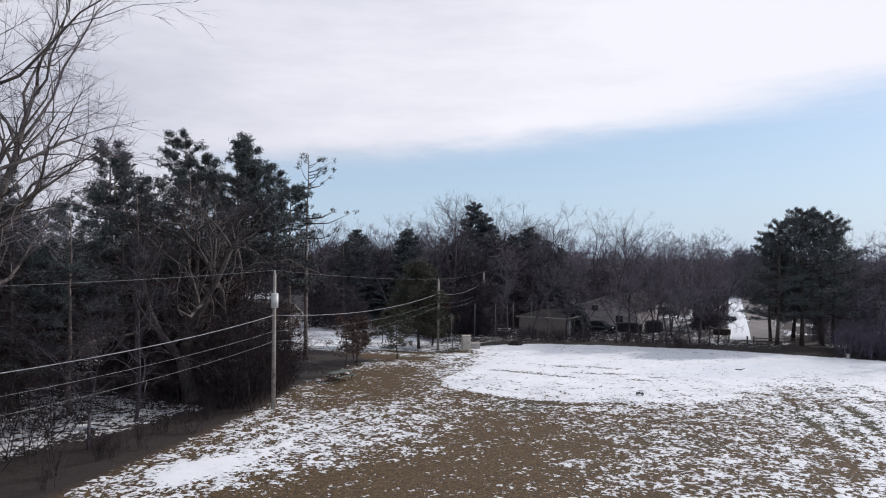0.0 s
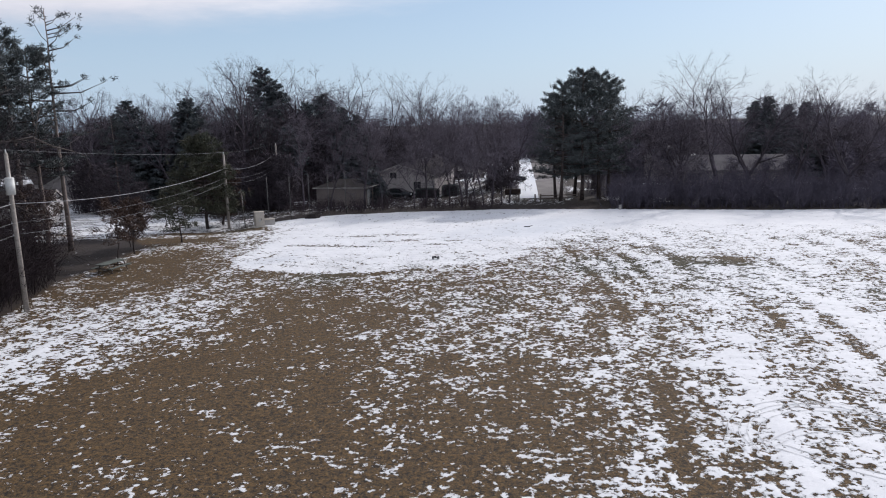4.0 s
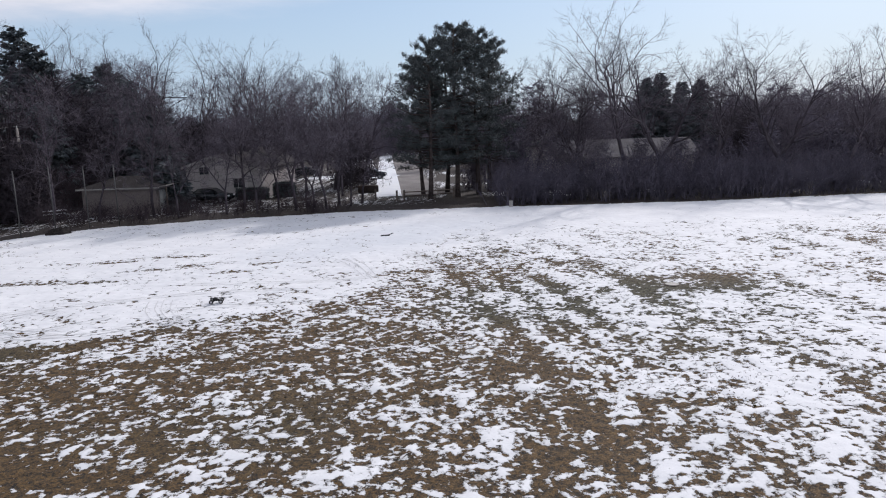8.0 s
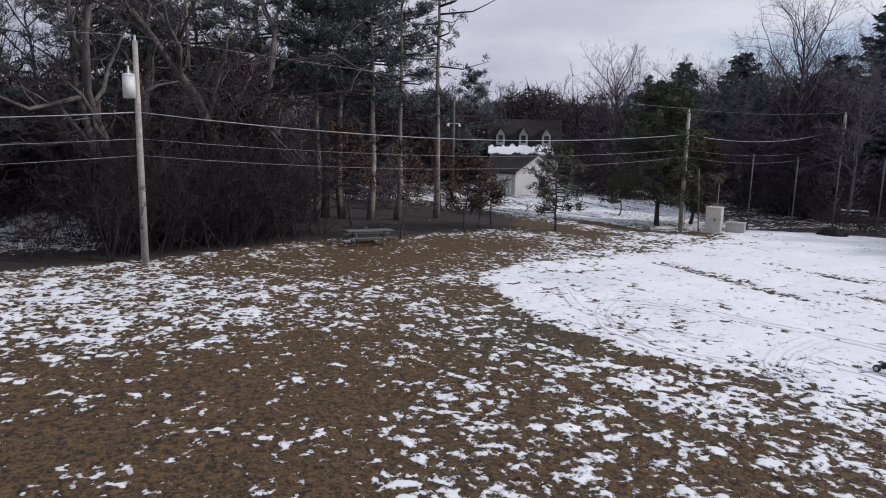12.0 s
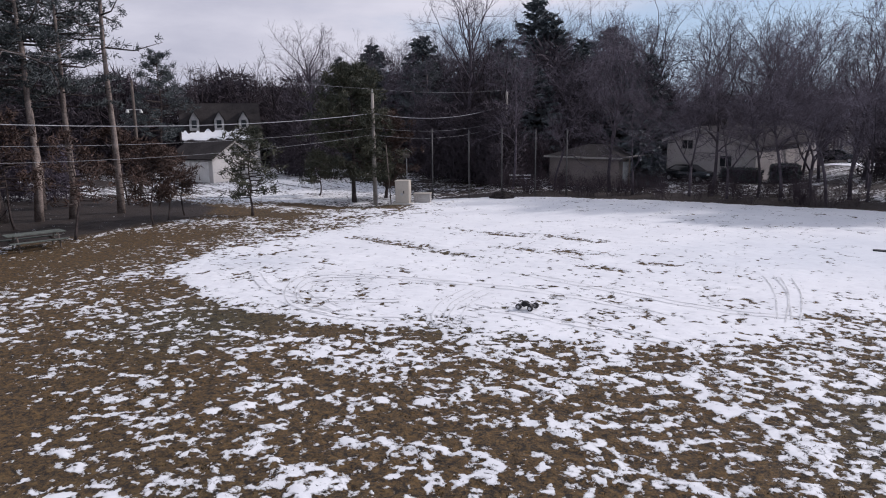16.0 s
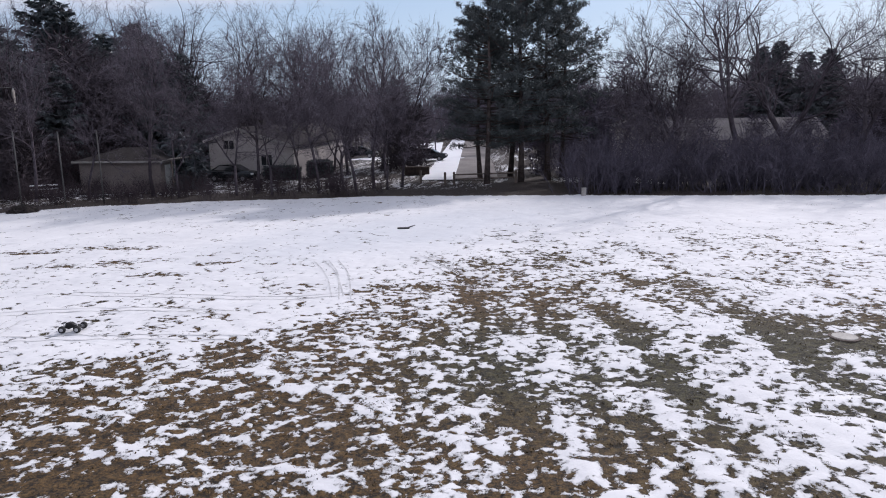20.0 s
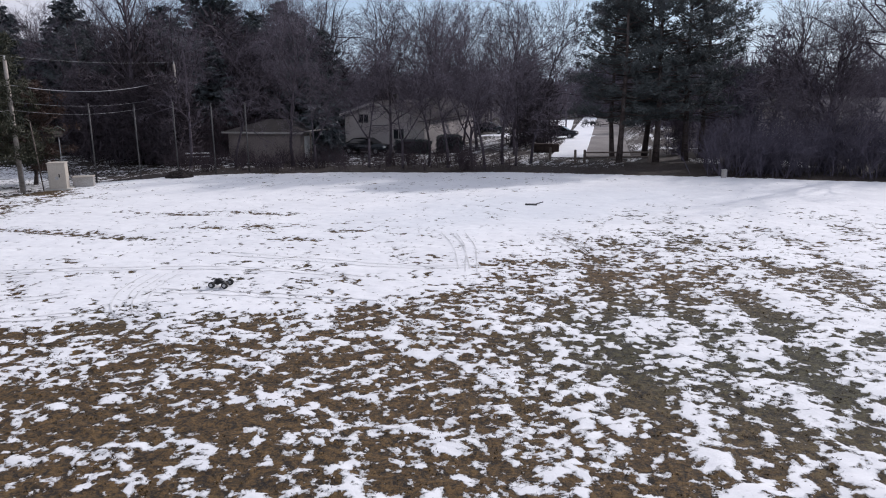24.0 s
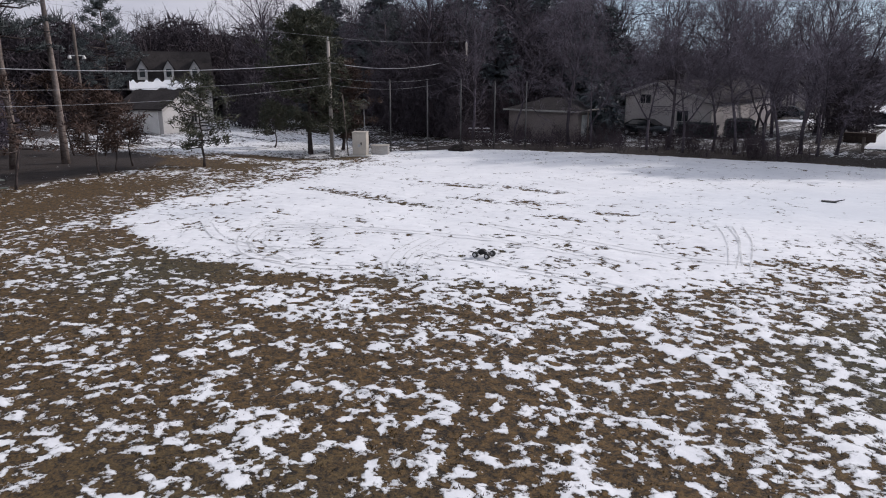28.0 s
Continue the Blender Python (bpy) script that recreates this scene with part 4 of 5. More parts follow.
def brush_tree(seed, h=9.0, width=2.2):
    """Young growth in the woods: a few stems and a close tangle of twigs from the ground up."""
    g = np.random.default_rng(seed)
    out = Tris()
    for k in range(5):
        x, y = g.normal(0, width * 0.3, 2)
        tube(out, [(x, y, -0.2), (x * 1.5, y * 1.5, h * 0.5), (x * 2 + g.normal(0, 0.4), y * 2, h * g.uniform(0.8, 1.0))], [0.07, 0.05, 0.015], 3)
    n = 520
    z = h * g.uniform(0.0, 0.92, n) ** 0.9
    r, a = width * np.sqrt(g.uniform(0, 1, n)) * np.clip(1.15 - 0.75 * (z / h) ** 2, 0.2, 1), g.uniform(0, 6.283, n)
    d = np.column_stack([g.normal(0, 0.8, n), g.normal(0, 0.8, n), g.uniform(-0.1, 1.1, n)])
    spikes(out, np.column_stack([r * np.cos(a), r * np.sin(a), z]), d, g.uniform(0.8, 1.9, n), np.full(n, 0.13), g)
    return out.arrays()


far_models = [distant_tree(60 + k, 13.0 + k % 3) for k in range(6)]
brush_models = [brush_tree(90 + k, 8.0 + k % 3, 2.2) for k in range(5)]


def far_woods(label, places, seed, low, high, models=far_models, mat=TWIG):
    buf = Tris()
    scatter(buf, models, places, np.random.default_rng(seed), low, high)
    tagged(new("far_woods", buf.mesh("far_woods", mat)), label, "woods", kind="stuff")


def band(r, n, x0, x1, y0, y1, skip=None):
    out = []
    while len(out) < n:
        p = (r.uniform(x0, x1), r.uniform(y0, y1))
        if skip is None or not skip(*p):
            out.append(p)
    return out


r = np.random.default_rng(5)
road_skip = lambda x, y: (y < 150 and abs(x + 5.5 + 0.066 * (y - 60)) < 5.0 + (75 < y < 95) * 12) or (x > 6 and x < 34 and y < 84) or (-30 < x < -14 and y < 76)
far_woods("leafless woods behind the houses", band(r, 130, -85, 75, 70, 104, road_skip), 15, 0.62, 0.88)
far_woods("close young growth behind the houses", band(r, 75, -60, -11, 64, 76, road_skip) + band(r, 130, -85, 75, 76, 100, road_skip), 8, 0.7, 1.05, brush_models, SHADED_BRUSH)
far_woods("close young growth behind the pines", band(r, 22, 31, 62, 57, 62) + band(r, 12, 5, 31, 56, 60) + band(r, 26, 0, 62, 88, 96), 14, 0.5, 0.85, brush_models, HAZED_BRUSH)
far_woods("distant leafless woods to the south", band(r, 150, -170, 150, 110, 210, road_skip) + band(r, 16, -24, 4, 150, 175), 11, 0.72, 0.92)
far_woods("distant young growth to the south", band(r, 70, -130, 120, 105, 140, road_skip) + band(r, 14, -22, 0, 146, 160), 16, 0.8, 1.3, brush_models, HAZED_BRUSH)
far_woods("distant leafless woods in the west", band(r, 115, -135, -76, -45, 110), 9, 0.75, 1.02, mat=TWIG_SHADED)
far_woods("distant young growth in the west", band(r, 110, -115, -84, -45, 70), 17, 0.8, 1.3, brush_models, SHADED_BRUSH)
far_woods("leafless woods along the western edge", band(r, 90, -80, -42, 50, 80), 10, 0.65, 0.95, mat=TWIG_SHADED)
far_woods("close young growth along the western edge", band(r, 85, -84, -38, 54, 68), 18, 0.95, 1.35, brush_models, SHADED_BRUSH)
far_woods("dark young growth round the yard", [(x, 42 + 0.55 * max(-41 - x, 0) + r.uniform(0, 6)) for x in r.uniform(-62, -37, 48)] + band(r, 10, -64, -54, 34, 40, lambda x, y: y < 33 - 0.6 * (x + 52)), 20, 0.45, 0.85, brush_models, SHADED_BRUSH)
far_woods("tall young growth behind the white house", band(r, 60, -92, -81, 20, 60), 21, 1.0, 1.45, brush_models, SHADED_BRUSH)
far_woods("distant rise of dark woods beyond the street", band(r, 60, -190, 190, 190, 250) + band(r, 26, 2, 70, 104, 135) + band(r, 8, -20, -4, 158, 166), 23, 1.1, 1.6, brush_models, HAZED_BRUSH)
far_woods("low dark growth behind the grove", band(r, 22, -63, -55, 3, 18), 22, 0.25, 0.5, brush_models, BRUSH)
far_woods("leafless wood west of the field", band(r, 40, -72, -54, -40, 0), 12, 0.6, 0.95, mat=TWIG_SHADED)
far_woods("rust-brown young growth in the western wood", band(r, 30, -52, -43, -3.5, 3) + band(r, 12, -45, -41.8, -3.5, 2) + band(r, 60, -66, -54, -45, -1) + band(r, 18, -54, -47, -34, -8), 19, 0.75, 1.15, brush_models, RUST_BRUSH)
far_woods("rusty undergrowth along the western wood", band(r, 14, -45, -38.5, -3.5, 2) + band(r, 10, -44, -37, -36, -27), 24, 0.35, 0.72, brush_models, RUST_BRUSH)
far_woods("distant leafless woods in the east", band(r, 80, 60, 150, -20, 110), 13, 0.8, 1.1)
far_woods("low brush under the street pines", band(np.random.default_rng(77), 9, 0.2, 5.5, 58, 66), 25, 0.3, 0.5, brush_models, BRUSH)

west_models = [shrub(180 + s, 5.6, 15, 2.6).arrays() for s in range(5)]
shrub_models = [shrub(80 + s, 3.4, 12, 1.6).arrays() for s in range(5)]
r = np.random.default_rng(6)
for label, places, seed, lo, hi in (
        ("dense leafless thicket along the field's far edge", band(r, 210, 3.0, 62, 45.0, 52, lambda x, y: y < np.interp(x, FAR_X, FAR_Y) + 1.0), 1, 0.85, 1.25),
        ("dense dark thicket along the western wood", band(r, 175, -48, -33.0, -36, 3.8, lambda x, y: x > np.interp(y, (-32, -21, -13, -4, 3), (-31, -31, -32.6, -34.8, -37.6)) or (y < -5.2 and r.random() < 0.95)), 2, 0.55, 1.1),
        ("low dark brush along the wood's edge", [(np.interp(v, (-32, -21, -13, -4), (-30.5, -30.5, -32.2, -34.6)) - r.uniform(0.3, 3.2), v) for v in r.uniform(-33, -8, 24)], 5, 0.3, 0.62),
        ("low leafless brush under the trees by the houses", band(r, 120, -36, -9, 39.5, 50, lambda x, y: y < np.interp(x, FAR_X, FAR_Y) + 0.8), 3, 0.25, 0.55),
        ("leafless brush between the far trees", band(r, 170, -66, -37, 40, 58, lambda x, y: y < 44 - 0.35 * (x + 38) * (x < -38)), 4, 0.7, 1.4)):
    b = Tris()
    scatter(b, west_models if "dense dark" in label else shrub_models, places, np.random.default_rng(seed), lo, hi)
    tagged(new("thicket", b.mesh("thicket", THICKET_HAZED if "far edge" in label else WEST_SHADE_BRUSH if "wood" in label else TWIG_RED)), label, "shrubs", kind="stuff")


# ---- poles and lines ----
def sag(a, b, drop, n=14):
    a, b = np.array(a, float), np.array(b, float)
    s = np.linspace(0, 1, n)[:, None]
    pts = a + (b - a) * s
    pts[:, 2] -= drop * 4 * (s * (1 - s))[:, 0]
    return pts


def cable(a, b, drop, rad, label):
    buf = Tris()
    tube(buf, sag(a, b, drop), np.full(14, rad), 5)
    tagged(new("overhead_cable", buf.mesh("overhead_cable", WIRE, True)), label, "cable", "overhead cables")


def utility_pole(x, y, h, can=False, arm=True):
    ob = thing("utility_pole", pose(x, y, 0), "weathered grey wooden utility pole", "utility pole", "utility poles")
    part("pole", bm_mesh("pole", cyl((0, 0, -0.9), (0, 0, h), 0.16, 0.105, 14), POLE_WOOD, smooth=True), ob)
    part("insulator", bm_mesh("insulator", cyl((0, 0, h), (0, 0, h + 0.22), 0.05, 0.035, 8), CAN), ob, "grey pin insulator on top")
    for z in (h * 0.69, h * 0.57, h * 0.49):
        part("cable_clamp", bm_mesh("cable_clamp", box(-0.2, -0.05, z - 0.05, -0.1, 0.05, z + 0.07), GALV), ob, "steel cable clamp")
    if can:
        tank = part("transformer", bm_mesh("transformer", cyl((0, 0, 0), (0, 0, 0.92), 0.25, 0.25, 20), CAN, 0.02, True), ob, "pale grey pole transformer can", pose(0.28, -0.30, 6.95))
        part("lid", bm_mesh("lid", cyl((0, 0, 0.92), (0, 0, 0.99), 0.27, 0.2, 20), CAN), tank)
        part("bushing", bm_mesh("bushing", cyl((0.05, 0, 0.99), (0.05, 0, 1.28), 0.05, 0.03, 8), CAN), tank)
        part("bracket", bm_mesh("bracket", box(-0.28, 0.1, 0.3, -0.05, 0.25, 0.7), GALV), tank)
    return ob


P0, P1, P2, P3, P4 = (-28.0, -38.0), (-32.95, -4.0), (-37.95, 30.2), (-40.4, 48.8), (-55.3, 20.6)
utility_pole(*P1, 9.3, True)
utility_pole(*P2, 7.6)
utility_pole(*P3, 8.0)
utility_pole(*P0, 9.3)
P5 = (-39.0, 65.0)
utility_pole(*P5, 7.1)
for a, b, za, zb in ((P0, P1, (9.5, 6.4, 5.3, 4.6), (9.5, 6.4, 5.3, 4.6)), (P1, P2, (9.5, 6.4, 5.3, 4.6), (7.8, 6.1, 5.1, 4.6)), (P2, P3, (7.8, 6.1, 5.1, 4.6), (8.2, 6.9, 5.5, 5.1)), (P3, P5, (8.2, 6.9), (7.3, 5.6))):
    for k, (u, w) in enumerate(zip(za, zb)):
        cable((*a, u), (*b, w), (0.25, 0.75, 0.6, 0.7)[k], (0.007, 0.024, 0.009, 0.009)[k], "thin dark overhead wire" if k == 0 else "sagging grey overhead cable")


def flood_pole():
    ob = thing("light_pole", pose(*P4, 0), "wooden pole with two floodlights", "light pole")
    part("pole", bm_mesh("pole", cyl((0, 0, -0.3), (0, 0, 8.9), 0.14, 0.10, 12), FENCE_WOOD, smooth=True), ob)
    part("crossarm", bm_mesh("crossarm", box(-0.04, -0.5, 6.62, 0.04, 0.5, 6.68), GALV), ob)
    for k in (-1, 1):
        lamp = part("floodlight", bm_mesh("floodlight", cyl((0, 0.5 * k, 6.66), (0.03, 0.54 * k, 6.42), 0.07, 0.15, 12), CAN), ob, "pale floodlight head")
        part("lens", bm_mesh("lens", cyl((0.03, 0.54 * k, 6.42), (0.032, 0.543 * k, 6.40), 0.13, 0.12, 12), TRIM_WHITE), lamp)


flood_pole()


def net_post(x, y, h):
    ob = thing("net_post", pose(x, y, 0), "tall thin steel post at the field's edge", "post", "net posts")
    part("post", bm_mesh("post", cyl((0, 0, -0.2), (0, 0, h), 0.045, 0.045, 8), POST_STEEL, smooth=True), ob)
    part("cap", bm_mesh("cap", cyl((0, 0, h), (0, 0, h + 0.06), 0.055, 0.02, 8), POST_STEEL), ob)


for x, y, h in ((-34.4, 32.6, 4.9), (-32.6, 34.5, 4.8), (-31.1, 36.4, 4.9), (-29.5, 38.3, 4.8), (-28.0, 40.1, 4.8)):
    net_post(x, y, h)


def cabinet():
    ob = thing("utility_cabinet", pose(-33.9, 29.2, 0, 0, 0, 35), "tall beige metal utility cabinet on a slab", "cabinet")
    part("body", bm_mesh("body", box(-0.46, -0.46, 0.08, 0.46, 0.46, 1.55), CABINET, 0.015), ob)
    part("roof", bm_mesh("roof", box(-0.5, -0.5, 1.55, 0.5, 0.5, 1.61), CABINET, 0.015), ob)
    part("slab", bm_mesh("slab", box(-0.7, -0.65, -0.05, 0.7, 0.65, 0.08), CONCRETE, 0.01), ob)
    door = part("door", bm_mesh("door", box(-0.41, -0.485, 0.15, 0.41, -0.46, 1.5), CABINET, 0.006), ob)
    part("latch", bm_mesh("latch", box(0.1, -0.515, 0.75, 0.16, -0.485, 0.95), BLACK, 0.006), door, "dark latch")
    part("label_plate", bm_mesh("label_plate", box(-0.1, -0.492, 0.62, 0.08, -0.485, 0.8), GALV), door)
    low = thing("low_cabinet", pose(-33.45, 30.6, 0, 0, 0, 35), "low pale utility box beside the cabinet", "cabinet")
    part("body", bm_mesh("body", box(-0.56, -0.36, 0.0, 0.56, 0.36, 0.6), TRIM_DULL, 0.02), low)
    part("lid", bm_mesh("lid", box(-0.59, -0.39, 0.6, 0.59, 0.39, 0.66), CABINET, 0.01), low)
    stake = thing("marker_post", pose(-35.9, 28.6, 0), "thin steel marker post beside the pole", "post")
    part("post", bm_mesh("post", cyl((0, 0, -0.2), (0, 0, 1.5), 0.03, 0.03, 8), GALV), stake)
    base = ground_z(-35.8, 29.8)
    leaning = thing("leaning_post", pose(-35.8, 29.8, base), "thin rusty pipe leaning beside the utility pole", "post")
    part("pipe", bm_mesh("pipe", cyl((0, 0, -0.2), (-0.24, -0.14, 4.1), 0.04, 0.035, 8), FENCE_WOOD, smooth=True), leaning)
    part("cap", bm_mesh("cap", cyl((-0.24, -0.14, 4.1), (-0.244, -0.142, 4.17), 0.045, 0.03, 8), FENCE_WOOD), leaning)


cabinet()


def picnic_table():
    ob = thing("picnic_table", pose(-35.1, 6.8, 0, 0, 0, 88), "weathered grey-green wooden picnic table on the lawn", "picnic table")
    for k in range(5):
        y = -0.36 + 0.18 * k
        part("board", bm_mesh("board", box(-1.22, y - 0.083, 0.72, 1.22, y + 0.083, 0.76), TABLE_WOOD, 0.005), ob)
    for s in (-1, 1):
        for k in (0, 1):
            y = s * (0.66 + 0.15 * k)
            part("bench_board", bm_mesh("bench_board", box(-1.22, y - 0.07, 0.42, 1.22, y + 0.07, 0.46), TABLE_WOOD, 0.005), ob)
    for x in (-0.85, 0.85):
        part("bench_beam", bm_mesh("bench_beam", box(x - 0.03, -0.8, 0.33, x + 0.03, 0.8, 0.42), FENCE_WOOD), ob)
        part("top_beam", bm_mesh("top_beam", box(x - 0.03, -0.42, 0.64, x + 0.03, 0.42, 0.72), FENCE_WOOD), ob)
        for s in (-1, 1):
            part("leg", bm_mesh("leg", poly([(x + 0.04, s * 0.28, 0.70), (x + 0.04, s * 0.38, 0.70), (x + 0.04, s * 0.70, -0.03), (x + 0.04, s * 0.60, -0.03)], 0.05, (1, 0, 0)), FENCE_WOOD), ob)


picnic_table()


# ---- young trees by the yard ----
def young_pine(x, y, seed, h, reach, needle, label, low=0.25, limbs=30, clumps=6, cone=0.5, r=0.06, tuft=20):
    ob = Kind("young_tree", label, "tree", *pine_tree(seed, h, r, low, reach, limbs, clumps, 0.6, cone, tuft), BARK_PINE, needle, "crown", "young trees")
    return ob.at(x, y, z=ground_z(x, y) + 0.03)


young_pine(-37.0, 19.4, 51, 5.1, 1.7, NEEDLE_YOUNG, "young pine with thin browning needles on the lawn", 0.2, 40, 5, 0.35, 0.07, 12)
young_pine(-40.6, 30.4, 52, 9.8, 3.2, NEEDLE_YOUNG, "dark brownish young pine behind the utility pole", 0.16, 92, 15, 0.4, 0.16, 17)
young_pine(-38.0, 13.7, 53, 4.4, 1.3, NEEDLE_RUST, "young tree with rust-brown leaves still hanging", 0.3, 30, 4, 0.2, 0.05, 14)
young_pine(-39.0, 15.0, 54, 4.0, 1.2, NEEDLE_RUST, "small young tree with rust-brown leaves", 0.3, 28, 4, 0.2, 0.05, 14)
young_pine(-40.5, 16.8, 55, 3.4, 1.0, NEEDLE_RUST, "little tree with sparse rust-brown leaves", 0.3, 16, 2, 0.2, 0.05, 9)
young_pine(-36.2, 8.9, 56, 5.0, 1.4, NEEDLE_RUST, "slender young tree beside the picnic table", 0.35, 26, 3, 0.2, 0.06, 12)
young_pine(-46.5, 31.5, 57, 3.4, 1.2, NEEDLE_YOUNG, "small young pine in the snowy yard", 0.3, 24, 4)
young_pine(-70.8, 29.5, 63, 12.5, 3.0, NEEDLE, "tall feathery pine beside the white house", 0.3, 60, 9, 0.6, 0.15, 14)
young_pine(-42.5, 8.0, 58, 6.0, 2.0, NEEDLE_RUST, "slim young tree with brown leaves in the grove", 0.35, 34, 5, 0.2, 0.06, 14)
young_pine(-49.0, 17.0, 62, 5.0, 1.9, NEEDLE_RUST, "brown-leaved young tree near the light pole", 0.3, 34, 5, 0.2, 0.06, 14)
young_pine(-40.4, 33.4, 59, 6.5, 2.0, NEEDLE_RUST, "brown-needled young tree behind the utility pole", 0.15, 50, 6, 0.5, 0.12)


def broken_tree():
    ob = thing("broken_tree", pose(-43.5, 2.6, 0), "pale broken trunk with a splintered top", "tree")
    buf = Tris()
    tube(buf, [(0, 0, -0.2), (0.1, 0.1, 2.0), (0.35, 0.4, 4.4), (0.75, 0.95, 5.9)], [0.28, 0.24, 0.22, 0.2], 10)
    part("trunk", buf.mesh("trunk", BARK_PALE, True), ob)
    for k in range(5):
        b = Tris()
        x, y = 0.75 + 0.12 * math.cos(1.3 * k), 0.95 + 0.12 * math.sin(1.3 * k)
        tube(b, [(x - 0.04, y - 0.06, 5.7), (x + 0.12, y + 0.18, 6.2 + 0.14 * k), (x + 0.22, y + 0.3, 6.6 + 0.2 * k)], [0.09, 0.06, 0.01], 4)
        part("splinter", b.mesh("splinter", BARK_PALE), ob)


broken_tree()


# ---- street, fence and cars ----
def strip(name, pts, half, z, mat, label, category, kind="structure", n=40):
    """A slab along a line."""
    pts = np.array(pts, float)
    s = np.linspace(0, len(pts) - 1, n)
    c = np.column_stack([np.interp(s, np.arange(len(pts)), pts[:, k]) for k in range(2)])
    t = np.gradient(c, axis=0)
    t /= np.linalg.norm(t, axis=1)[:, None]
    nrm = np.column_stack([-t[:, 1], t[:, 0]])
    v = np.concatenate([np.column_stack([c + nrm * half, np.full(n, z)]), np.column_stack([c - nrm * half, np.full(n, z)]),
                        np.column_stack([c + nrm * half, np.full(n, z - 0.2)]), np.column_stack([c - nrm * half, np.full(n, z - 0.2)])])
    f = []
    for i in range(n - 1):
        for a, b in ((0, n), (n, 3 * n), (2 * n, 0)):
            f += [[a + i, b + i, b + i + 1], [a + i, b + i + 1, a + i + 1]]
    return tagged(new(name, tri_mesh(name, v, np.array(f), mat)), label, category, kind=kind)


strip("road", [(-4.2, 55.5), (-5.3, 70), (-7.1, 92), (-9.8, 125), (-13.4, 170)], 1.9, 0.03, ASPHALT, "pale worn asphalt street leading away south", "road")
strip("snow_verge", [(-7.5, 55.5), (-8.6, 70), (-10.4, 92), (-13.1, 125), (-16.7, 170)], 1.4, 0.06, SNOW, "strip of snow beside the street", "snow")
strip("driveway", [(-8.4, 83.5), (-14, 84.5), (-22, 86)], 2.6, 0.035, SNOW, "snowy driveway off the street", "driveway")
strip("snow_lawn", [(-15.0, 89.0), (-16.6, 105), (-20.0, 135)], 3.2, 0.05, SNOW, "snowy lawn beside the street", "snow")


def rail_fence():
    ob = thing("rail_fence", pose(0, 0, 0), "low grey wooden rail fence across the end of the street", "fence")
    posts = [(-8.6, 53.6), (-6.35, 51.7), (-5.65, 51.9), (-3.2, 52.6), (-0.8, 53.3)]
    for x, y in posts:
        part("post", bm_mesh("post", box(x - 0.09, y - 0.09, -0.1, x + 0.09, y + 0.09, 1.0), FENCE_WOOD, 0.012), ob)
    for a, b in ((2, 3), (3, 4)):
        for z in (0.42, 0.78):
            part("rail", bm_mesh("rail", cyl((*posts[a], z), (*posts[b], z), 0.06, 0.06, 8), FENCE_WOOD), ob)


rail_fence()


def parked_car(x, y, turn, label):
    ob = thing("parked_car", pose(x, y, 0.03, 0, 0, turn), label, "car", "parked cars")
    lower = [(-2.2, 0.42), (-2.25, 0.62), (-2.1, 0.82), (-1.1, 0.95), (1.75, 0.98), (2.2, 0.9), (2.25, 0.5), (2.1, 0.3), (-2.0, 0.28)]
    part("body", bm_mesh("body", poly([(a, -0.86, b) for a, b in lower], 1.72), CAR_PAINT, 0.08, True), ob)
    bm = bmesh.new()
    rows = ((-1.15, 0.8, 0.93), (-0.35, 0.66, 1.42), (0.2, 0.65, 1.47), (1.0, 0.65, 1.43), (1.85, 0.78, 0.96))
    cut = [[bm.verts.new((a, w * k, z)) for k in (-1, 1)] for a, w, z in rows]
    base = [[bm.verts.new((a, 0.82 * k, 0.9)) for k in (-1, 1)] for a in (-1.15, -0.35, 0.2, 1.0, 1.85)]
    for i in range(4):
        bm.faces.new((cut[i][0], cut[i][1], cut[i + 1][1], cut[i + 1][0]))
        for k in (0, 1):
            bm.faces.new((cut[i][k], cut[i + 1][k], base[i + 1][k], base[i][k]))
    part("roof", bm_mesh("roof", bm, CAR_PAINT, 0, True), ob)
    part("windscreen", bm_mesh("windscreen", poly([(-1.12, -0.62, 0.99), (-0.42, -0.56, 1.40), (-0.44, -0.56, 1.415), (-1.15, -0.62, 1.0)], 1.2), PANE), ob, "sloping windscreen")
    for k in (-1, 1):
        part("side_window", bm_mesh("side_window", poly([(-0.8, k * 0.80 - 0.02, 1.0), (-0.3, k * 0.70 - 0.02, 1.36), (0.95, k * 0.70 - 0.02, 1.38), (1.45, k * 0.80 - 0.02, 1.02)], 0.04), PANE), ob)
        part("door_mirror", bm_mesh("door_mirror", box(-0.85, k * 0.93 - 0.08, 0.95, -0.72, k * 0.93 + 0.08, 1.07), CAR_PAINT, 0.02), ob)
        part("headlight", bm_mesh("headlight", box(-2.24, k * 0.62 - 0.19, 0.62, -2.1, k * 0.62 + 0.19, 0.78), TRIM_WHITE, 0.03), ob, "clear headlight")
        part("tail_light", bm_mesh("tail_light", box(2.14, k * 0.66 - 0.15, 0.68, 2.26, k * 0.66 + 0.15, 0.84), BRICK_RED, 0.02), ob, "red tail light")
    for u in (-1.4, 1.4):
        for k in (-0.9, 0.7):
            w = part("wheel", bm_mesh("wheel", cyl((u, k, 0.3), (u, k + 0.2, 0.3), 0.31, 0.31, 18), BLACK, 0.03), ob)
            part("rim", bm_mesh("rim", cyl((u, k - 0.01, 0.3), (u, k + 0.21, 0.3), 0.18, 0.18, 12), GALV), w)


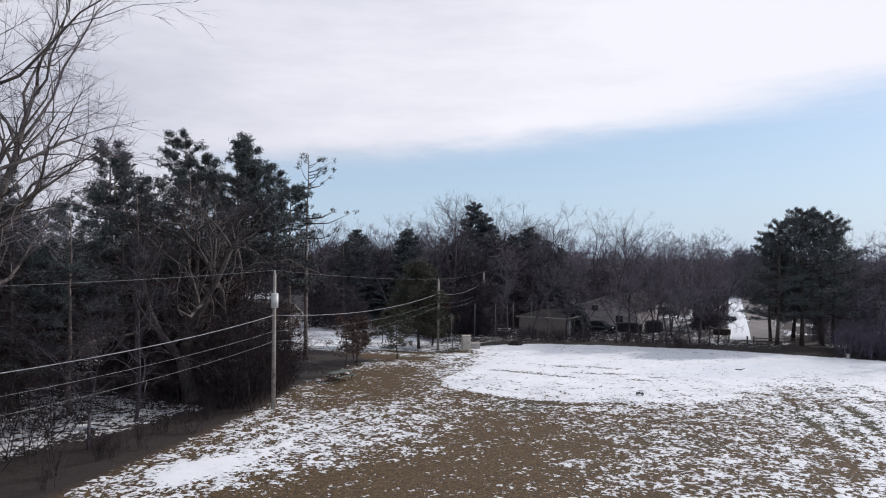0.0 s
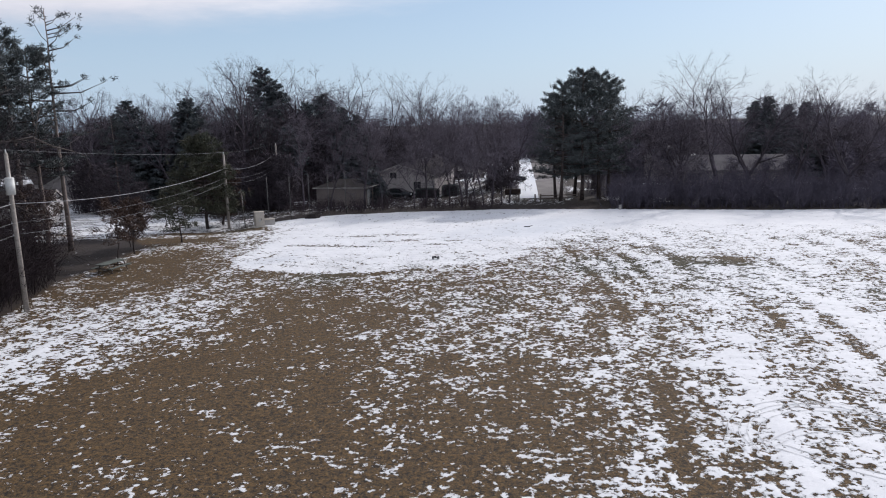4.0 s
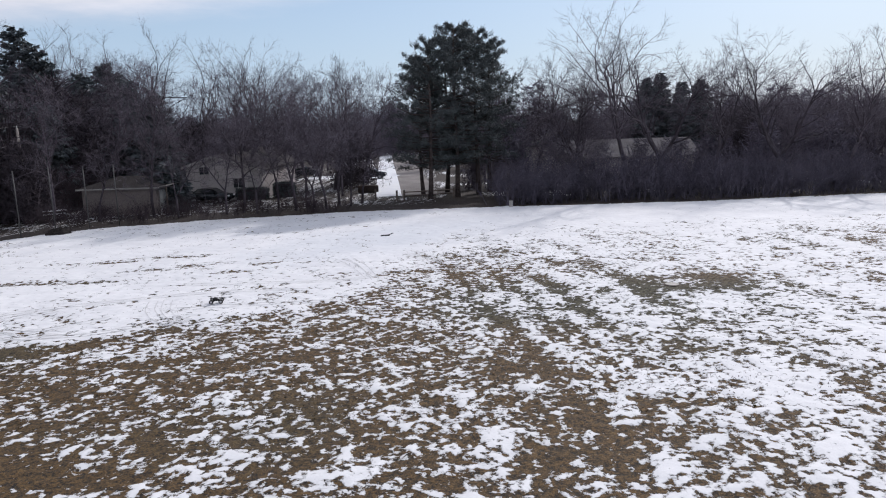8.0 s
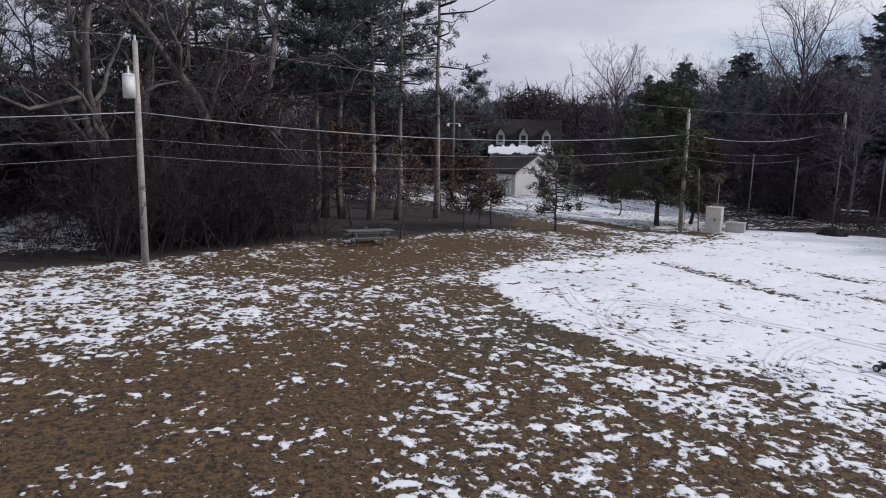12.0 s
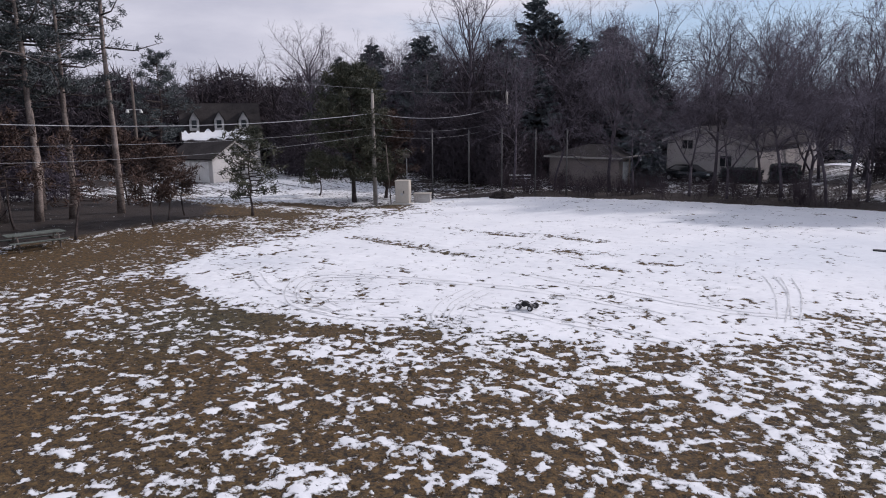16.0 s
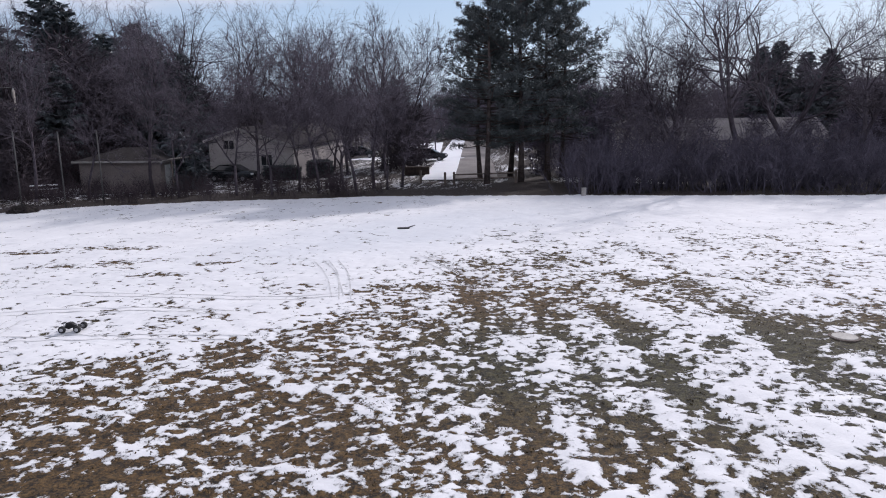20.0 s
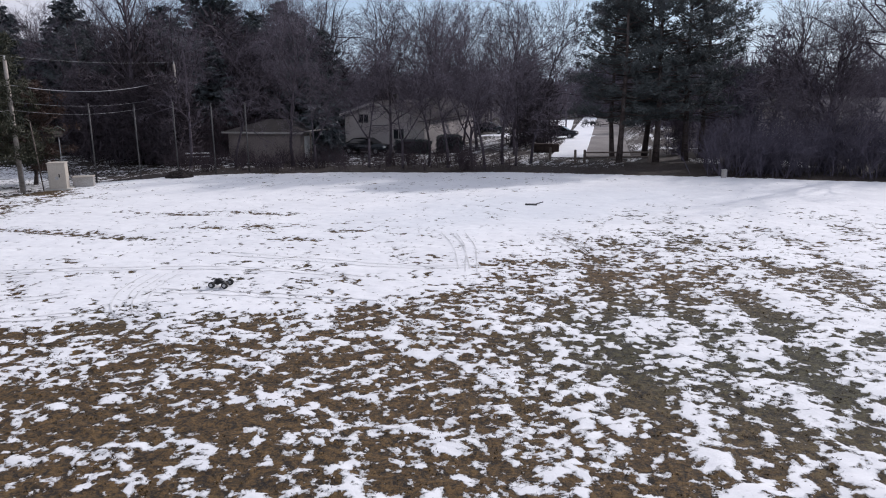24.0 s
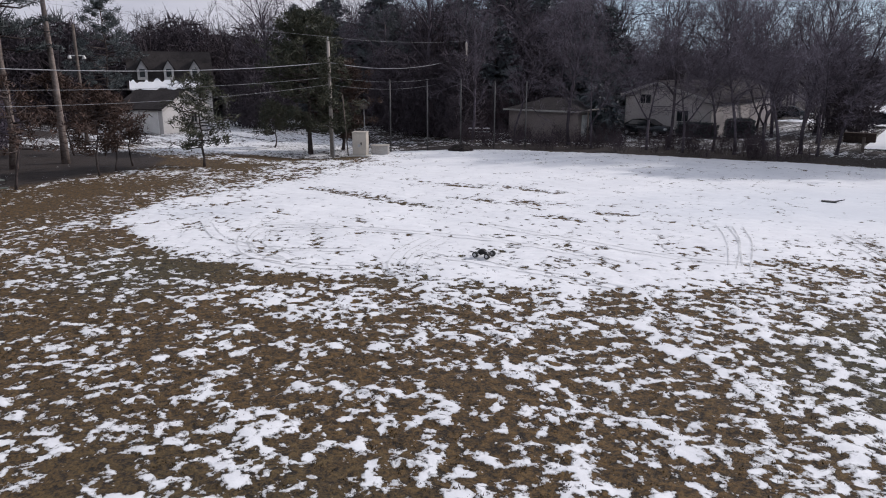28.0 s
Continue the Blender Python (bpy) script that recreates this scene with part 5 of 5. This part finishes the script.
BRICK_RED = material("tail_light_red", (0.16, 0.012, 0.012), (0.24, 0.02, 0.02), 3.0, 0.3, 0, fine=9)
parked_car(-11.8, 80.6, 178, "dark sedan parked on the snowy drive")
parked_car(-14.6, 84.0, 178, "dark parked car behind the other")
parked_car(-22.0, 88.0, 178, "dark car parked near the street trees")
parked_car(-25.6, 55.6, 172, "dark car parked beside the beige house")


def clipped_hedge(x, y, turn, w, d, h, seed, label):
    """A trimmed evergreen hedge: an uneven block with short twigs all over it."""
    ob = thing("hedge", pose(x, y, 0, 0, 0, turn), label, "hedge", "hedges")
    g = np.random.default_rng(seed)
    n = 1500
    p = g.uniform(-1, 1, (n, 3))
    k = np.argmax(np.abs(p), axis=1)
    p[np.arange(n), k] = np.sign(p[np.arange(n), k])
    q = p * np.array([w / 2, d / 2, h / 2]) * g.uniform(0.86, 1.03, (n, 1)) + np.array([0, 0, h / 2])
    b = Tris()
    spikes(b, q, p + g.normal(0, 0.8, p.shape), g.uniform(0.12, 0.3, n), np.full(n, 0.11), g)
    part("leaves", b.mesh("leaves", NEEDLE), ob)
    part("core", bm_mesh("core", box(-w * 0.44, -d * 0.44, -0.05, w * 0.44, d * 0.44, h * 0.92), TWIG_RED, 0.06), ob, "dark inner twigs")


clipped_hedge(-21.9, 57.6, 0, 3.2, 1.2, 1.15, 1, "dark clipped evergreen hedge by the house")
clipped_hedge(-30.6, 57.2, 0, 1.8, 1.3, 1.3, 2, "round dark evergreen bush by the house")
clipped_hedge(-18.9, 59.4, 10, 2.2, 1.3, 1.5, 3, "dark evergreen bush beside the house")


# ---- houses ----
def window(parent, x, y, z, w, h, bars=1):
    wdw = part("window", bm_mesh("window", box(x - w / 2, y - 0.03, z - h / 2, x + w / 2, y, z + h / 2), PANE), parent, "dark glass")
    bm = bmesh.new()
    for a in ((-w / 2 - 0.08, -h / 2 - 0.08, w / 2 + 0.08, -h / 2), (-w / 2 - 0.08, h / 2, w / 2 + 0.08, h / 2 + 0.08), (-w / 2 - 0.08, -h / 2, -w / 2, h / 2), (w / 2, -h / 2, w / 2 + 0.08, h / 2)):
        box(x + a[0], y - 0.06, z + a[1], x + a[2], y + 0.01, z + a[3], bm)
    part("frame", bm_mesh("frame", bm, TRIM_DULL), wdw)
    for k in range(bars):
        u = x - w / 2 + w * (k + 1) / (bars + 1)
        part("mullion", bm_mesh("mullion", box(u - 0.025, y - 0.05, z - h / 2, u + 0.025, y - 0.03, z + h / 2), TRIM_DULL), wdw)


def gable(name, m, label, w, depth, eave_l, eave_r, peak_x, peak_z, wall_mat, roof_mat, over=0.4):
    """A house with its gable towards -y, from x = 0 to w."""
    ob = thing(name, m, label, "house")
    part("wall", bm_mesh("wall", poly([(0, 0, -0.3), (w, 0, -0.3), (w, 0, eave_r), (peak_x, 0, peak_z), (0, 0, eave_l)], depth), wall_mat), ob)
    for a, za, s in ((0, eave_l, -1), (w, eave_r, 1)):
        d = Vector((a - peak_x, 0, za - peak_z)).normalized()
        e = Vector((a, 0, za)) + d * over
        t = Vector((-d.z, 0, d.x)) * (0.14 if d.x > 0 else -0.14)
        pk = Vector((peak_x, 0, peak_z))
        slope = [pk + Vector((0, -over, 0.01)), e + Vector((0, -over, 0.01)), e + Vector((0, -over, 0.01)) + t, pk + Vector((0, -over, 0.01)) + Vector((0, 0, 0.15))]
        part("roof", bm_mesh("roof", poly([tuple(p) for p in slope], depth + 2 * over), roof_mat), ob)
        fas = [p + Vector((0, -0.03, -0.03)) for p in slope]
        part("bargeboard", bm_mesh("bargeboard", poly([tuple(fas[0] - Vector((0, 0, 0.1))), tuple(fas[1] - Vector((0, 0, 0.1))), tuple(fas[2]), tuple(fas[3])], 0.025), TRIM_DULL), ob)
    return ob


home = gable("house", pose(-28.8, 58.0, 0), "beige two-level house with a low grey gable roof", 7.9, 11, 3.55, 3.0, 2.9, 4.55, SIDING, ROOF)
window(home, 1.9, -0.02, 3.1, 0.95, 0.75)
window(home, 2.6, -0.02, 0.95, 0.8, 0.6)
window(home, 5.4, -0.02, 1.7, 1.0, 0.9)
part("chimney", bm_mesh("chimney", box(3.6, 3.0, 3.6, 4.1, 3.6, 5.3), ROOF_DARK), home, "dark chimney")
for k in range(14):
    part("board", bm_mesh("board", box(0.02, -0.02, 0.1 + 0.21 * k, 7.88, 0, 0.29 + 0.21 * k), SIDING, 0.005), home)
part("corner_board", bm_mesh("corner_board", box(-0.03, -0.035, -0.1, 0.12, 0, 3.5), TRIM_DULL), home)
part("corner_board", bm_mesh("corner_board", box(7.78, -0.035, -0.1, 7.93, 0, 2.95), TRIM_DULL), home)
part("door", bm_mesh("door", box(6.4, -0.05, 0.1, 7.3, -0.021, 2.1), TRIM_DULL), home, "pale side door")
wing = gable("house", pose(-27.2, 70.5, 0), "beige wing with a white gable trim behind the house", 5.5, 8, 3.3, 3.0, 2.4, 4.9, SIDING, ROOF)
window(wing, 2.5, 0, 2.2, 1.2, 1.0)

def shed():
    ob = thing("shed", pose(-34.4, 47.2, 0), "low beige shed with a dark hipped roof", "shed")
    part("wall", bm_mesh("wall", box(0, 0, -0.3, 6.7, 4.4, 2.4), SHED_SIDING), ob)
    bm = bmesh.new()
    lo = [bm.verts.new(p) for p in ((-0.35, -0.35, 2.4), (7.05, -0.35, 2.4), (7.05, 4.75, 2.4), (-0.35, 4.75, 2.4))]
    hi = [bm.verts.new(p) for p in ((2.5, 2.2, 3.35), (4.4, 2.2, 3.35))]
    for q in ((lo[0], lo[1], hi[1], hi[0]), (lo[2], lo[3], hi[0], hi[1]), (lo[1], lo[2], hi[1]), (lo[3], lo[0], hi[0]), (lo[3], lo[2], lo[1], lo[0])):
        bm.faces.new(q)
    part("roof", bm_mesh("roof", bm, ROOF_DARK), ob, "dark shingle roof")
    part("fascia", bm_mesh("fascia", box(-0.38, -0.38, 2.28, 7.08, -0.352, 2.42), TRIM_DULL), ob, "pale fascia board")
    part("fascia", bm_mesh("fascia", box(7.052, -0.35, 2.28, 7.08, 4.75, 2.42), TRIM_DULL), ob, "pale fascia board")
    # White panel and boards added to carry the sunlight on this end wall.
    part("door", bm_mesh("door", box(6.702, 0.6, 0, 6.74, 3.8, 2.05), TRIM_WHITE), ob, "wide white panel for the sunlit end wall")
    for k in range(5):
        part("board", bm_mesh("board", box(6.742, 0.62 + 0.64 * k, 0.03, 6.765, 1.2 + 0.64 * k, 2.02), TRIM_WHITE, 0.006), ob, "white board of the sunlit end panel")
    part("awning", bm_mesh("awning", poly([(6.75, -0.2, 2.3), (7.7, -0.2, 2.5), (7.7, -0.2, 2.58), (6.75, -0.2, 2.38)], 3.6), TRIM_DULL, 0.01), ob, "pale sloping awning")
    for y in (0.0, 3.0):
        part("awning_post", bm_mesh("awning_post", box(7.55, y - 0.05, -0.1, 7.65, y + 0.05, 2.46), FENCE_WOOD, 0.008), ob, "dark awning post")
    for k in range(9):
        part("board", bm_mesh("board", box(0, -0.022, 0.1 + 0.25 * k, 6.7, 0, 0.33 + 0.25 * k), SHED_SIDING, 0.006), ob)


shed()

garage = gable("garage", pose(-59.9, 29.4, 0, 0, 0, 106.7), "white garage with a dark gable roof in the snowy yard", 5.6, 5.5, 2.2, 2.2, 2.8, 3.65, SIDING_WHITE, ROOF_DARK, 0.3)
for y in (0.5, 2.9):
    door = part("garage_door", bm_mesh("garage_door", box(-0.05, y, 0, 0, y + 2.1, 1.95), TRIM_WHITE, 0.01), garage, "pale panelled garage door")
    for k in range(4):
        part("panel", bm_mesh("panel", box(-0.07, y + 0.08, 0.06 + 0.47 * k, -0.05, y + 2.02, 0.48 + 0.47 * k), TRIM_WHITE, 0.008), door)
window(garage, 3.9, 0, 1.3, 0.7, 0.9)


def cape_house():
    ob = thing("house", pose(-75.4, 33.2, 0, 0, 0, 61.7), "white cape house with three dormers and snow on its roof", "house")
    part("wall", bm_mesh("wall", box(1.2, 0, -0.3, 9.4, 8, 3.6), SIDING_WHITE), ob)
    part("roof", bm_mesh("roof", poly([(0.8, -0.6, 3.5), (0.8, 8.6, 3.5), (0.8, 4.0, 7.7)], 9.0, (1, 0, 0)), ROOF_DARK), ob, "dark shingle roof")
    # melting snow above the eave, with an uneven upper and lower edge
    bm, rows = bmesh.new(), []
    for k in range(61):
        x = 1.0 + 0.128 * k
        top = 0.5 + 0.4 * noise.noise((x * 0.9, 3.1, 0.0)) + 0.35 * noise.noise((x * 3.1, 7.7, 0.0))
        foot = min(-0.5 + 0.3 * noise.noise((x * 1.3, 9.4, 0.0)) + 0.15 * noise.noise((x * 4.0, 1.2, 0.0)), top - 0.08)
        rows.append([bm.verts.new((x, y, 4.05 + 0.913 * y + h)) for y, h in ((foot, 0.0), (foot + 0.04, 0.07), (top - 0.04, 0.06), (top, 0.0))])
    for a, b in zip(rows, rows[1:]):
        for q in range(3):
            bm.faces.new((a[q], b[q], b[q + 1], a[q + 1]))
    part("roof_snow", bm_mesh("roof_snow", bm, SNOW), ob, "melting snow above the eave")
    for x in (2.4, 5.1, 7.8):
        d = part("dormer", bm_mesh("dormer", poly([(x - 0.52, 0.55, 4.6), (x + 0.52, 0.55, 4.6), (x + 0.52, 0.55, 5.75), (x, 0.55, 6.65), (x - 0.52, 0.55, 5.75)], 2.2), SIDING_WHITE), ob, "white gabled dormer")
        part("pane", bm_mesh("pane", box(x - 0.27, 0.5, 4.9, x + 0.27, 0.54, 5.75), PANE), d)
        for s in (-1, 1):
            part("dormer_roof", bm_mesh("dormer_roof", poly([(x, 0.35, 6.68), (x + s * 0.7, 0.35, 5.55), (x + s * 0.7, 0.35, 5.67), (x, 0.35, 6.81)], 2.4), ROOF_DARK), d)
    for x in (2.8, 5.1, 7.4):
        window(ob, x, 0, 1.8, 1.0, 1.3)


cape_house()
far_house = gable("house", pose(-74.5, 45.5, 0, 0, 0, 60), "beige house with a grey roof behind the yard", 7.0, 9.0, 2.6, 2.6, 3.5, 4.4, SIDING, ROOF)
window(far_house, 2.0, 0, 1.5, 1.0, 1.0)
window(far_house, 5.0, 0, 1.5, 1.0, 1.0)


def ranch():
    ob = thing("house", pose(13.0, 70.0, 0), "low ranch house with a wide grey roof behind the thicket", "house")
    part("wall", bm_mesh("wall", box(0, 0, -0.3, 16, 8, 2.6), SIDING), ob)
    part("roof", bm_mesh("roof", poly([(-0.6, -0.6, 2.55), (-0.6, 8.6, 2.55), (-0.6, 4, 4.6)], 17.2, (1, 0, 0)), ROOF_PALE), ob)
    part("ridge_vent", bm_mesh("ridge_vent", box(3.0, 3.7, 4.5, 3.6, 4.3, 4.75), TRIM_WHITE, 0.02), ob, "white roof vent")
    for x in (3, 8, 12.5):
        window(ob, x, 0, 1.6, 1.6, 1.1)
    ob2 = thing("house", pose(10.5, 82.0, 0), "far house with a pale hipped roof", "house")
    part("wall", bm_mesh("wall", box(0, 0, -0.3, 8, 8, 3.6), SIDING), ob2)
    part("roof", bm_mesh("roof", poly([(-0.5, -0.5, 3.6), (8.5, -0.5, 3.6), (4, -0.5, 5.6)], 9), ROOF_PALE), ob2)


ranch()


# ---- small things on the field ----
def toy_truck():
    ob = thing("toy_truck", pose(-11.63, 13.17, ground_z(-11.63, 13.17) + 0.01, 0, 0, 10) @ Matrix.Scale(0.88, 4), "black radio-controlled truck standing on the snow", "toy car")
    part("chassis", bm_mesh("chassis", box(-0.25, -0.075, 0.11, 0.25, 0.075, 0.145), BLACK, 0.01), ob)
    part("cabin", bm_mesh("cabin", poly([(-0.15, -0.085, 0.145), (0.19, -0.085, 0.145), (0.17, -0.085, 0.19), (0.06, -0.085, 0.21), (0.0, -0.085, 0.27), (-0.11, -0.085, 0.275), (-0.16, -0.085, 0.2)], 0.17), BLACK, 0.015), ob, "black low cabin shell")
    part("bonnet_stripe", bm_mesh("bonnet_stripe", box(0.06, -0.03, 0.206, 0.17, 0.03, 0.212), GALV), ob, "pale stripe on the bonnet")
    part("rear_wing", bm_mesh("rear_wing", box(-0.29, -0.11, 0.25, -0.2, 0.11, 0.262), BLACK, 0.004), ob)
    for s in (-0.07, 0.07):
        part("wing_strut", bm_mesh("wing_strut", cyl((-0.22, s, 0.14), (-0.24, s, 0.252), 0.008, 0.008, 6), GALV), ob)
    part("bumper", bm_mesh("bumper", cyl((0.3, -0.1, 0.12), (0.3, 0.1, 0.12), 0.014, 0.014, 8), BLACK), ob)
    for u in (-0.22, 0.22):
        part("axle", bm_mesh("axle", cyl((u, -0.17, 0.105), (u, 0.17, 0.105), 0.014, 0.014, 8), GALV), ob)
        for s in (-0.27, 0.16):
            w = part("wheel", bm_mesh("wheel", cyl((u, s, 0.105), (u, s + 0.11, 0.105), 0.108, 0.108, 18), BLACK, 0.02), ob)
            part("rim", bm_mesh("rim", cyl((u, s - 0.004, 0.105), (u, s + 0.114, 0.105), 0.055, 0.055, 10), GALV), w)
        for s in (-0.15, 0.15):
            part("shock", bm_mesh("shock", cyl((u * 0.8, s * 0.5, 0.22), (u, s, 0.11), 0.014, 0.014, 6), GALV), ob)


toy_truck()


def tyre_track(points, label, gap=0.36, width=0.042):
    """Two thin ruts pressed into the snow along a curve, each lying on the ground."""
    p = [Vector((*q, 0)) for q in points]
    line = []
    for i in range(len(p) - 1):
        a, b, c, d = p[max(i - 1, 0)], p[i], p[i + 1], p[min(i + 2, len(p) - 1)]
        n = max(2, int((c - b).length / 0.15))
        for k in range(n):
            t = k / n
            line.append(0.5 * (2 * b + (c - a) * t + (2 * a - 5 * b + 4 * c - d) * t * t + (3 * b - a - 3 * c + d) * t ** 3))
    ob = thing("tyre_track", pose(0, 0, 0), label, "tyre track", "tyre tracks")
    for side in (-gap / 2, gap / 2):
        v, f = [], []
        for i, q in enumerate(line):
            d = (line[min(i + 1, len(line) - 1)] - line[max(i - 1, 0)]).normalized()
            nrm = Vector((-d.y, d.x, 0))
            for e in (-width / 2, width / 2):
                w = q + nrm * (side + e * (0.7 + 0.6 * random.random()))
                v.append((w.x, w.y, ground_z(w.x, w.y) + 0.012))
            if i:
                f += [[2 * i - 2, 2 * i - 1, 2 * i + 1], [2 * i - 2, 2 * i + 1, 2 * i]]
        part("rut", tri_mesh("rut", np.array(v), np.array(f), RUT), ob)


RUT = material("trodden_snow", (0.50, 0.495, 0.495), (0.76, 0.765, 0.77), 1.2, 0.9, 0.2, fine=9, spread=0.5)
for pts in ([(-15.9, 9.1), (-17.6, 9.0), (-19.6, 10.2), (-20.6, 11.8), (-19.1, 13.0), (-14.2, 14.8), (-11.0, 15.4), (-8.1, 15.2)],
            [(-16.2, 9.5), (-18.4, 9.9), (-19.6, 11.2), (-19.4, 12.1), (-18.0, 12.8)], [(-18.2, 9.0), (-16.5, 8.9), (-14.9, 9.2), (-13.6, 10.1)],
            [(-14.6, 13.9), (-14.1, 12.3), (-13.2, 10.9), (-12.3, 10.2)], [(-14.0, 14.0), (-13.5, 12.4), (-12.7, 11.1), (-11.8, 10.5)], [(-22.5, 10.6), (-20.0, 9.6), (-17.4, 9.9), (-15.2, 11.4)],
            [(-7.8, 22.5), (-6.6, 20.1), (-5.5, 17.0)], [(-7.2, 22.5), (-6.2, 20.2), (-5.2, 16.7)], [(-4.2, 23.6), (-2.9, 21.6), (-2.2, 20.2)], [(-3.6, 23.5), (-2.5, 21.8), (-1.9, 20.6)],
            [(-14.4, 17.0), (-11.0, 16.9), (-7.1, 16.9), (-4.9, 17.6)], [(-13.2, 12.4), (-9.4, 12.9), (-6.8, 13.0)],
            [(4.7, -16.5), (4.4, -15.3), (4.7, -14.1), (5.5, -13.1), (6.9, -12.3), (8.4, -12.3), (10.0, -13.2)], [(5.1, -16.4), (5.0, -15.3), (5.3, -14.3), (6.0, -13.5), (7.0, -12.9), (8.4, -12.9), (9.8, -13.6)],
            [(5.4, -15.9), (6.7, -14.8), (8.1, -14.4), (9.6, -14.4)], [(5.6, -16.1), (8.4, -17.9)]):
    tyre_track(pts, "pair of thin tyre ruts curving over the snow")


def field_things():
    z = ground_z(7.98, 14.17)
    ob = thing("manhole_cover", pose(7.98, 14.17, z), "pale round concrete cover set in the lawn", "manhole")
    part("cover", bm_mesh("cover", cyl((0, 0, -0.1), (0, 0, 0.03), 0.3, 0.29, 28), CONCRETE, 0.008), ob)
    part("rim", bm_mesh("rim", cyl((0, 0, -0.1), (0, 0, 0.015), 0.36, 0.36, 28), FENCE_WOOD), ob, "dark rim")
    ob = thing("jump_ramp", pose(-5.75, 30.1, ground_z(-5.75, 30.1), 0, 0, 12), "black board lying flat on the icy snow", "board")
    part("board", bm_mesh("board", box(-0.36, -0.17, 0.0, 0.22, 0.17, 0.045), BLACK, 0.01), ob)
    part("stick", bm_mesh("stick", cyl((0.18, 0.1, 0.03), (0.52, 0.2, 0.12), 0.03, 0.02, 8), BLACK), ob)
    ob = thing("pedestal", pose(3.9, 43.9, 0.0, 0, 0, 10), "small pale grey utility pedestal at the thicket", "utility box")
    part("body", bm_mesh("body", box(-0.14, -0.12, -0.05, 0.14, 0.12, 0.5), TRIM_DULL, 0.02), ob)
    part("lid", bm_mesh("lid", box(-0.16, -0.14, 0.5, 0.16, 0.14, 0.55), TRIM_DULL, 0.015), ob)
    ob = thing("brush_heap", pose(-30.5, 35.7, 0.0, 0, 0, 50), "low dark heap of old brush on the snow", "heap")
    bm = bmesh.new()
    bmesh.ops.create_icosphere(bm, subdivisions=4, radius=1.0)
    for v in bm.verts:
        k = 1 + 0.22 * noise.noise(v.co * 3.1) + 0.1 * noise.noise(v.co * 9.0)
        v.co = Vector((v.co.x * 0.85 * k, v.co.y * 0.55 * k, max(v.co.z, -0.1) * 0.5 * k))
    part("mound", bm_mesh("mound", bm, BARK_DARK), ob)
    g = np.random.default_rng(3)
    b = Tris()
    p = np.column_stack([g.normal(0, 0.4, 220), g.normal(0, 0.25, 220), g.uniform(0.1, 0.4, 220)])
    spikes(b, p, g.normal(0, 1, p.shape) * np.array([1, 1, 0.4]), g.uniform(0.3, 0.7, 220), np.full(220, 0.03), g)
    part("sticks", b.mesh("sticks", TWIG_RED), ob)
    ob = thing("birdhouse", pose(-37.7, 33.2, ground_z(-37.7, 33.2), 0, 0, 46), "little wooden birdhouse on a thin pole", "birdhouse")
    part("pole", bm_mesh("pole", cyl((0, 0, -0.2), (0, 0, 3.3), 0.035, 0.03, 8), GALV), ob)
    part("box", bm_mesh("box", box(-0.25, -0.2, 3.3, 0.25, 0.2, 3.7), FENCE_WOOD, 0.01), ob)
    part("entrance", bm_mesh("entrance", cyl((0, -0.21, 3.5), (0, -0.19, 3.5), 0.05, 0.05, 12), BLACK), ob, "round dark hole")
    for s in (-1, 1):
        part("roof", bm_mesh("roof", poly([(0, -0.28, 3.98), (s * 0.42, -0.28, 3.66), (s * 0.42, -0.28, 3.7), (0, -0.28, 4.02)], 0.56), TABLE_WOOD), ob)
    ob = thing("park_bench", pose(-35.6, 44.6, 0, 0, 0, 35), "old bench with snow lying on it", "bench")
    for y, z in ((0, 0.45), (-0.25, 0.75)):
        part("plank", bm_mesh("plank", box(-0.95, y - 0.16, z, 0.95, y + 0.16, z + 0.05), FENCE_WOOD), ob)
        part("snow", bm_mesh("snow", box(-0.93, y - 0.15, z + 0.05, 0.9, y + 0.15, z + 0.13), SNOW, 0.03), ob)
    for x in (-0.7, 0.7):
        part("leg", bm_mesh("leg", box(x - 0.05, -0.3, -0.05, x + 0.05, 0.15, 0.45), FENCE_WOOD), ob)
    ob = thing("crate", pose(-10.1, 61.2, 0, 0, 0, 5), "brown wooden planter box beside the street", "planter")
    part("body", bm_mesh("body", box(-1.1, -0.5, -0.05, 1.1, 0.5, 0.75), CRATE_WOOD, 0.02), ob)
    for k in range(3):
        part("plank", bm_mesh("plank", box(-1.12, -0.53, 0.05 + 0.24 * k, 1.12, -0.5, 0.25 + 0.24 * k), CRATE_WOOD, 0.008), ob)


CRATE_WOOD = material("brown_planter_wood", (0.03, 0.022, 0.02), (0.065, 0.047, 0.04), 2.0, 0.9, 0.3, fine=12)
BARK_DARK = material("dark_brush", (0.012, 0.011, 0.011), (0.045, 0.038, 0.034), 3.0, 0.95, 0.8, fine=12)
field_things()
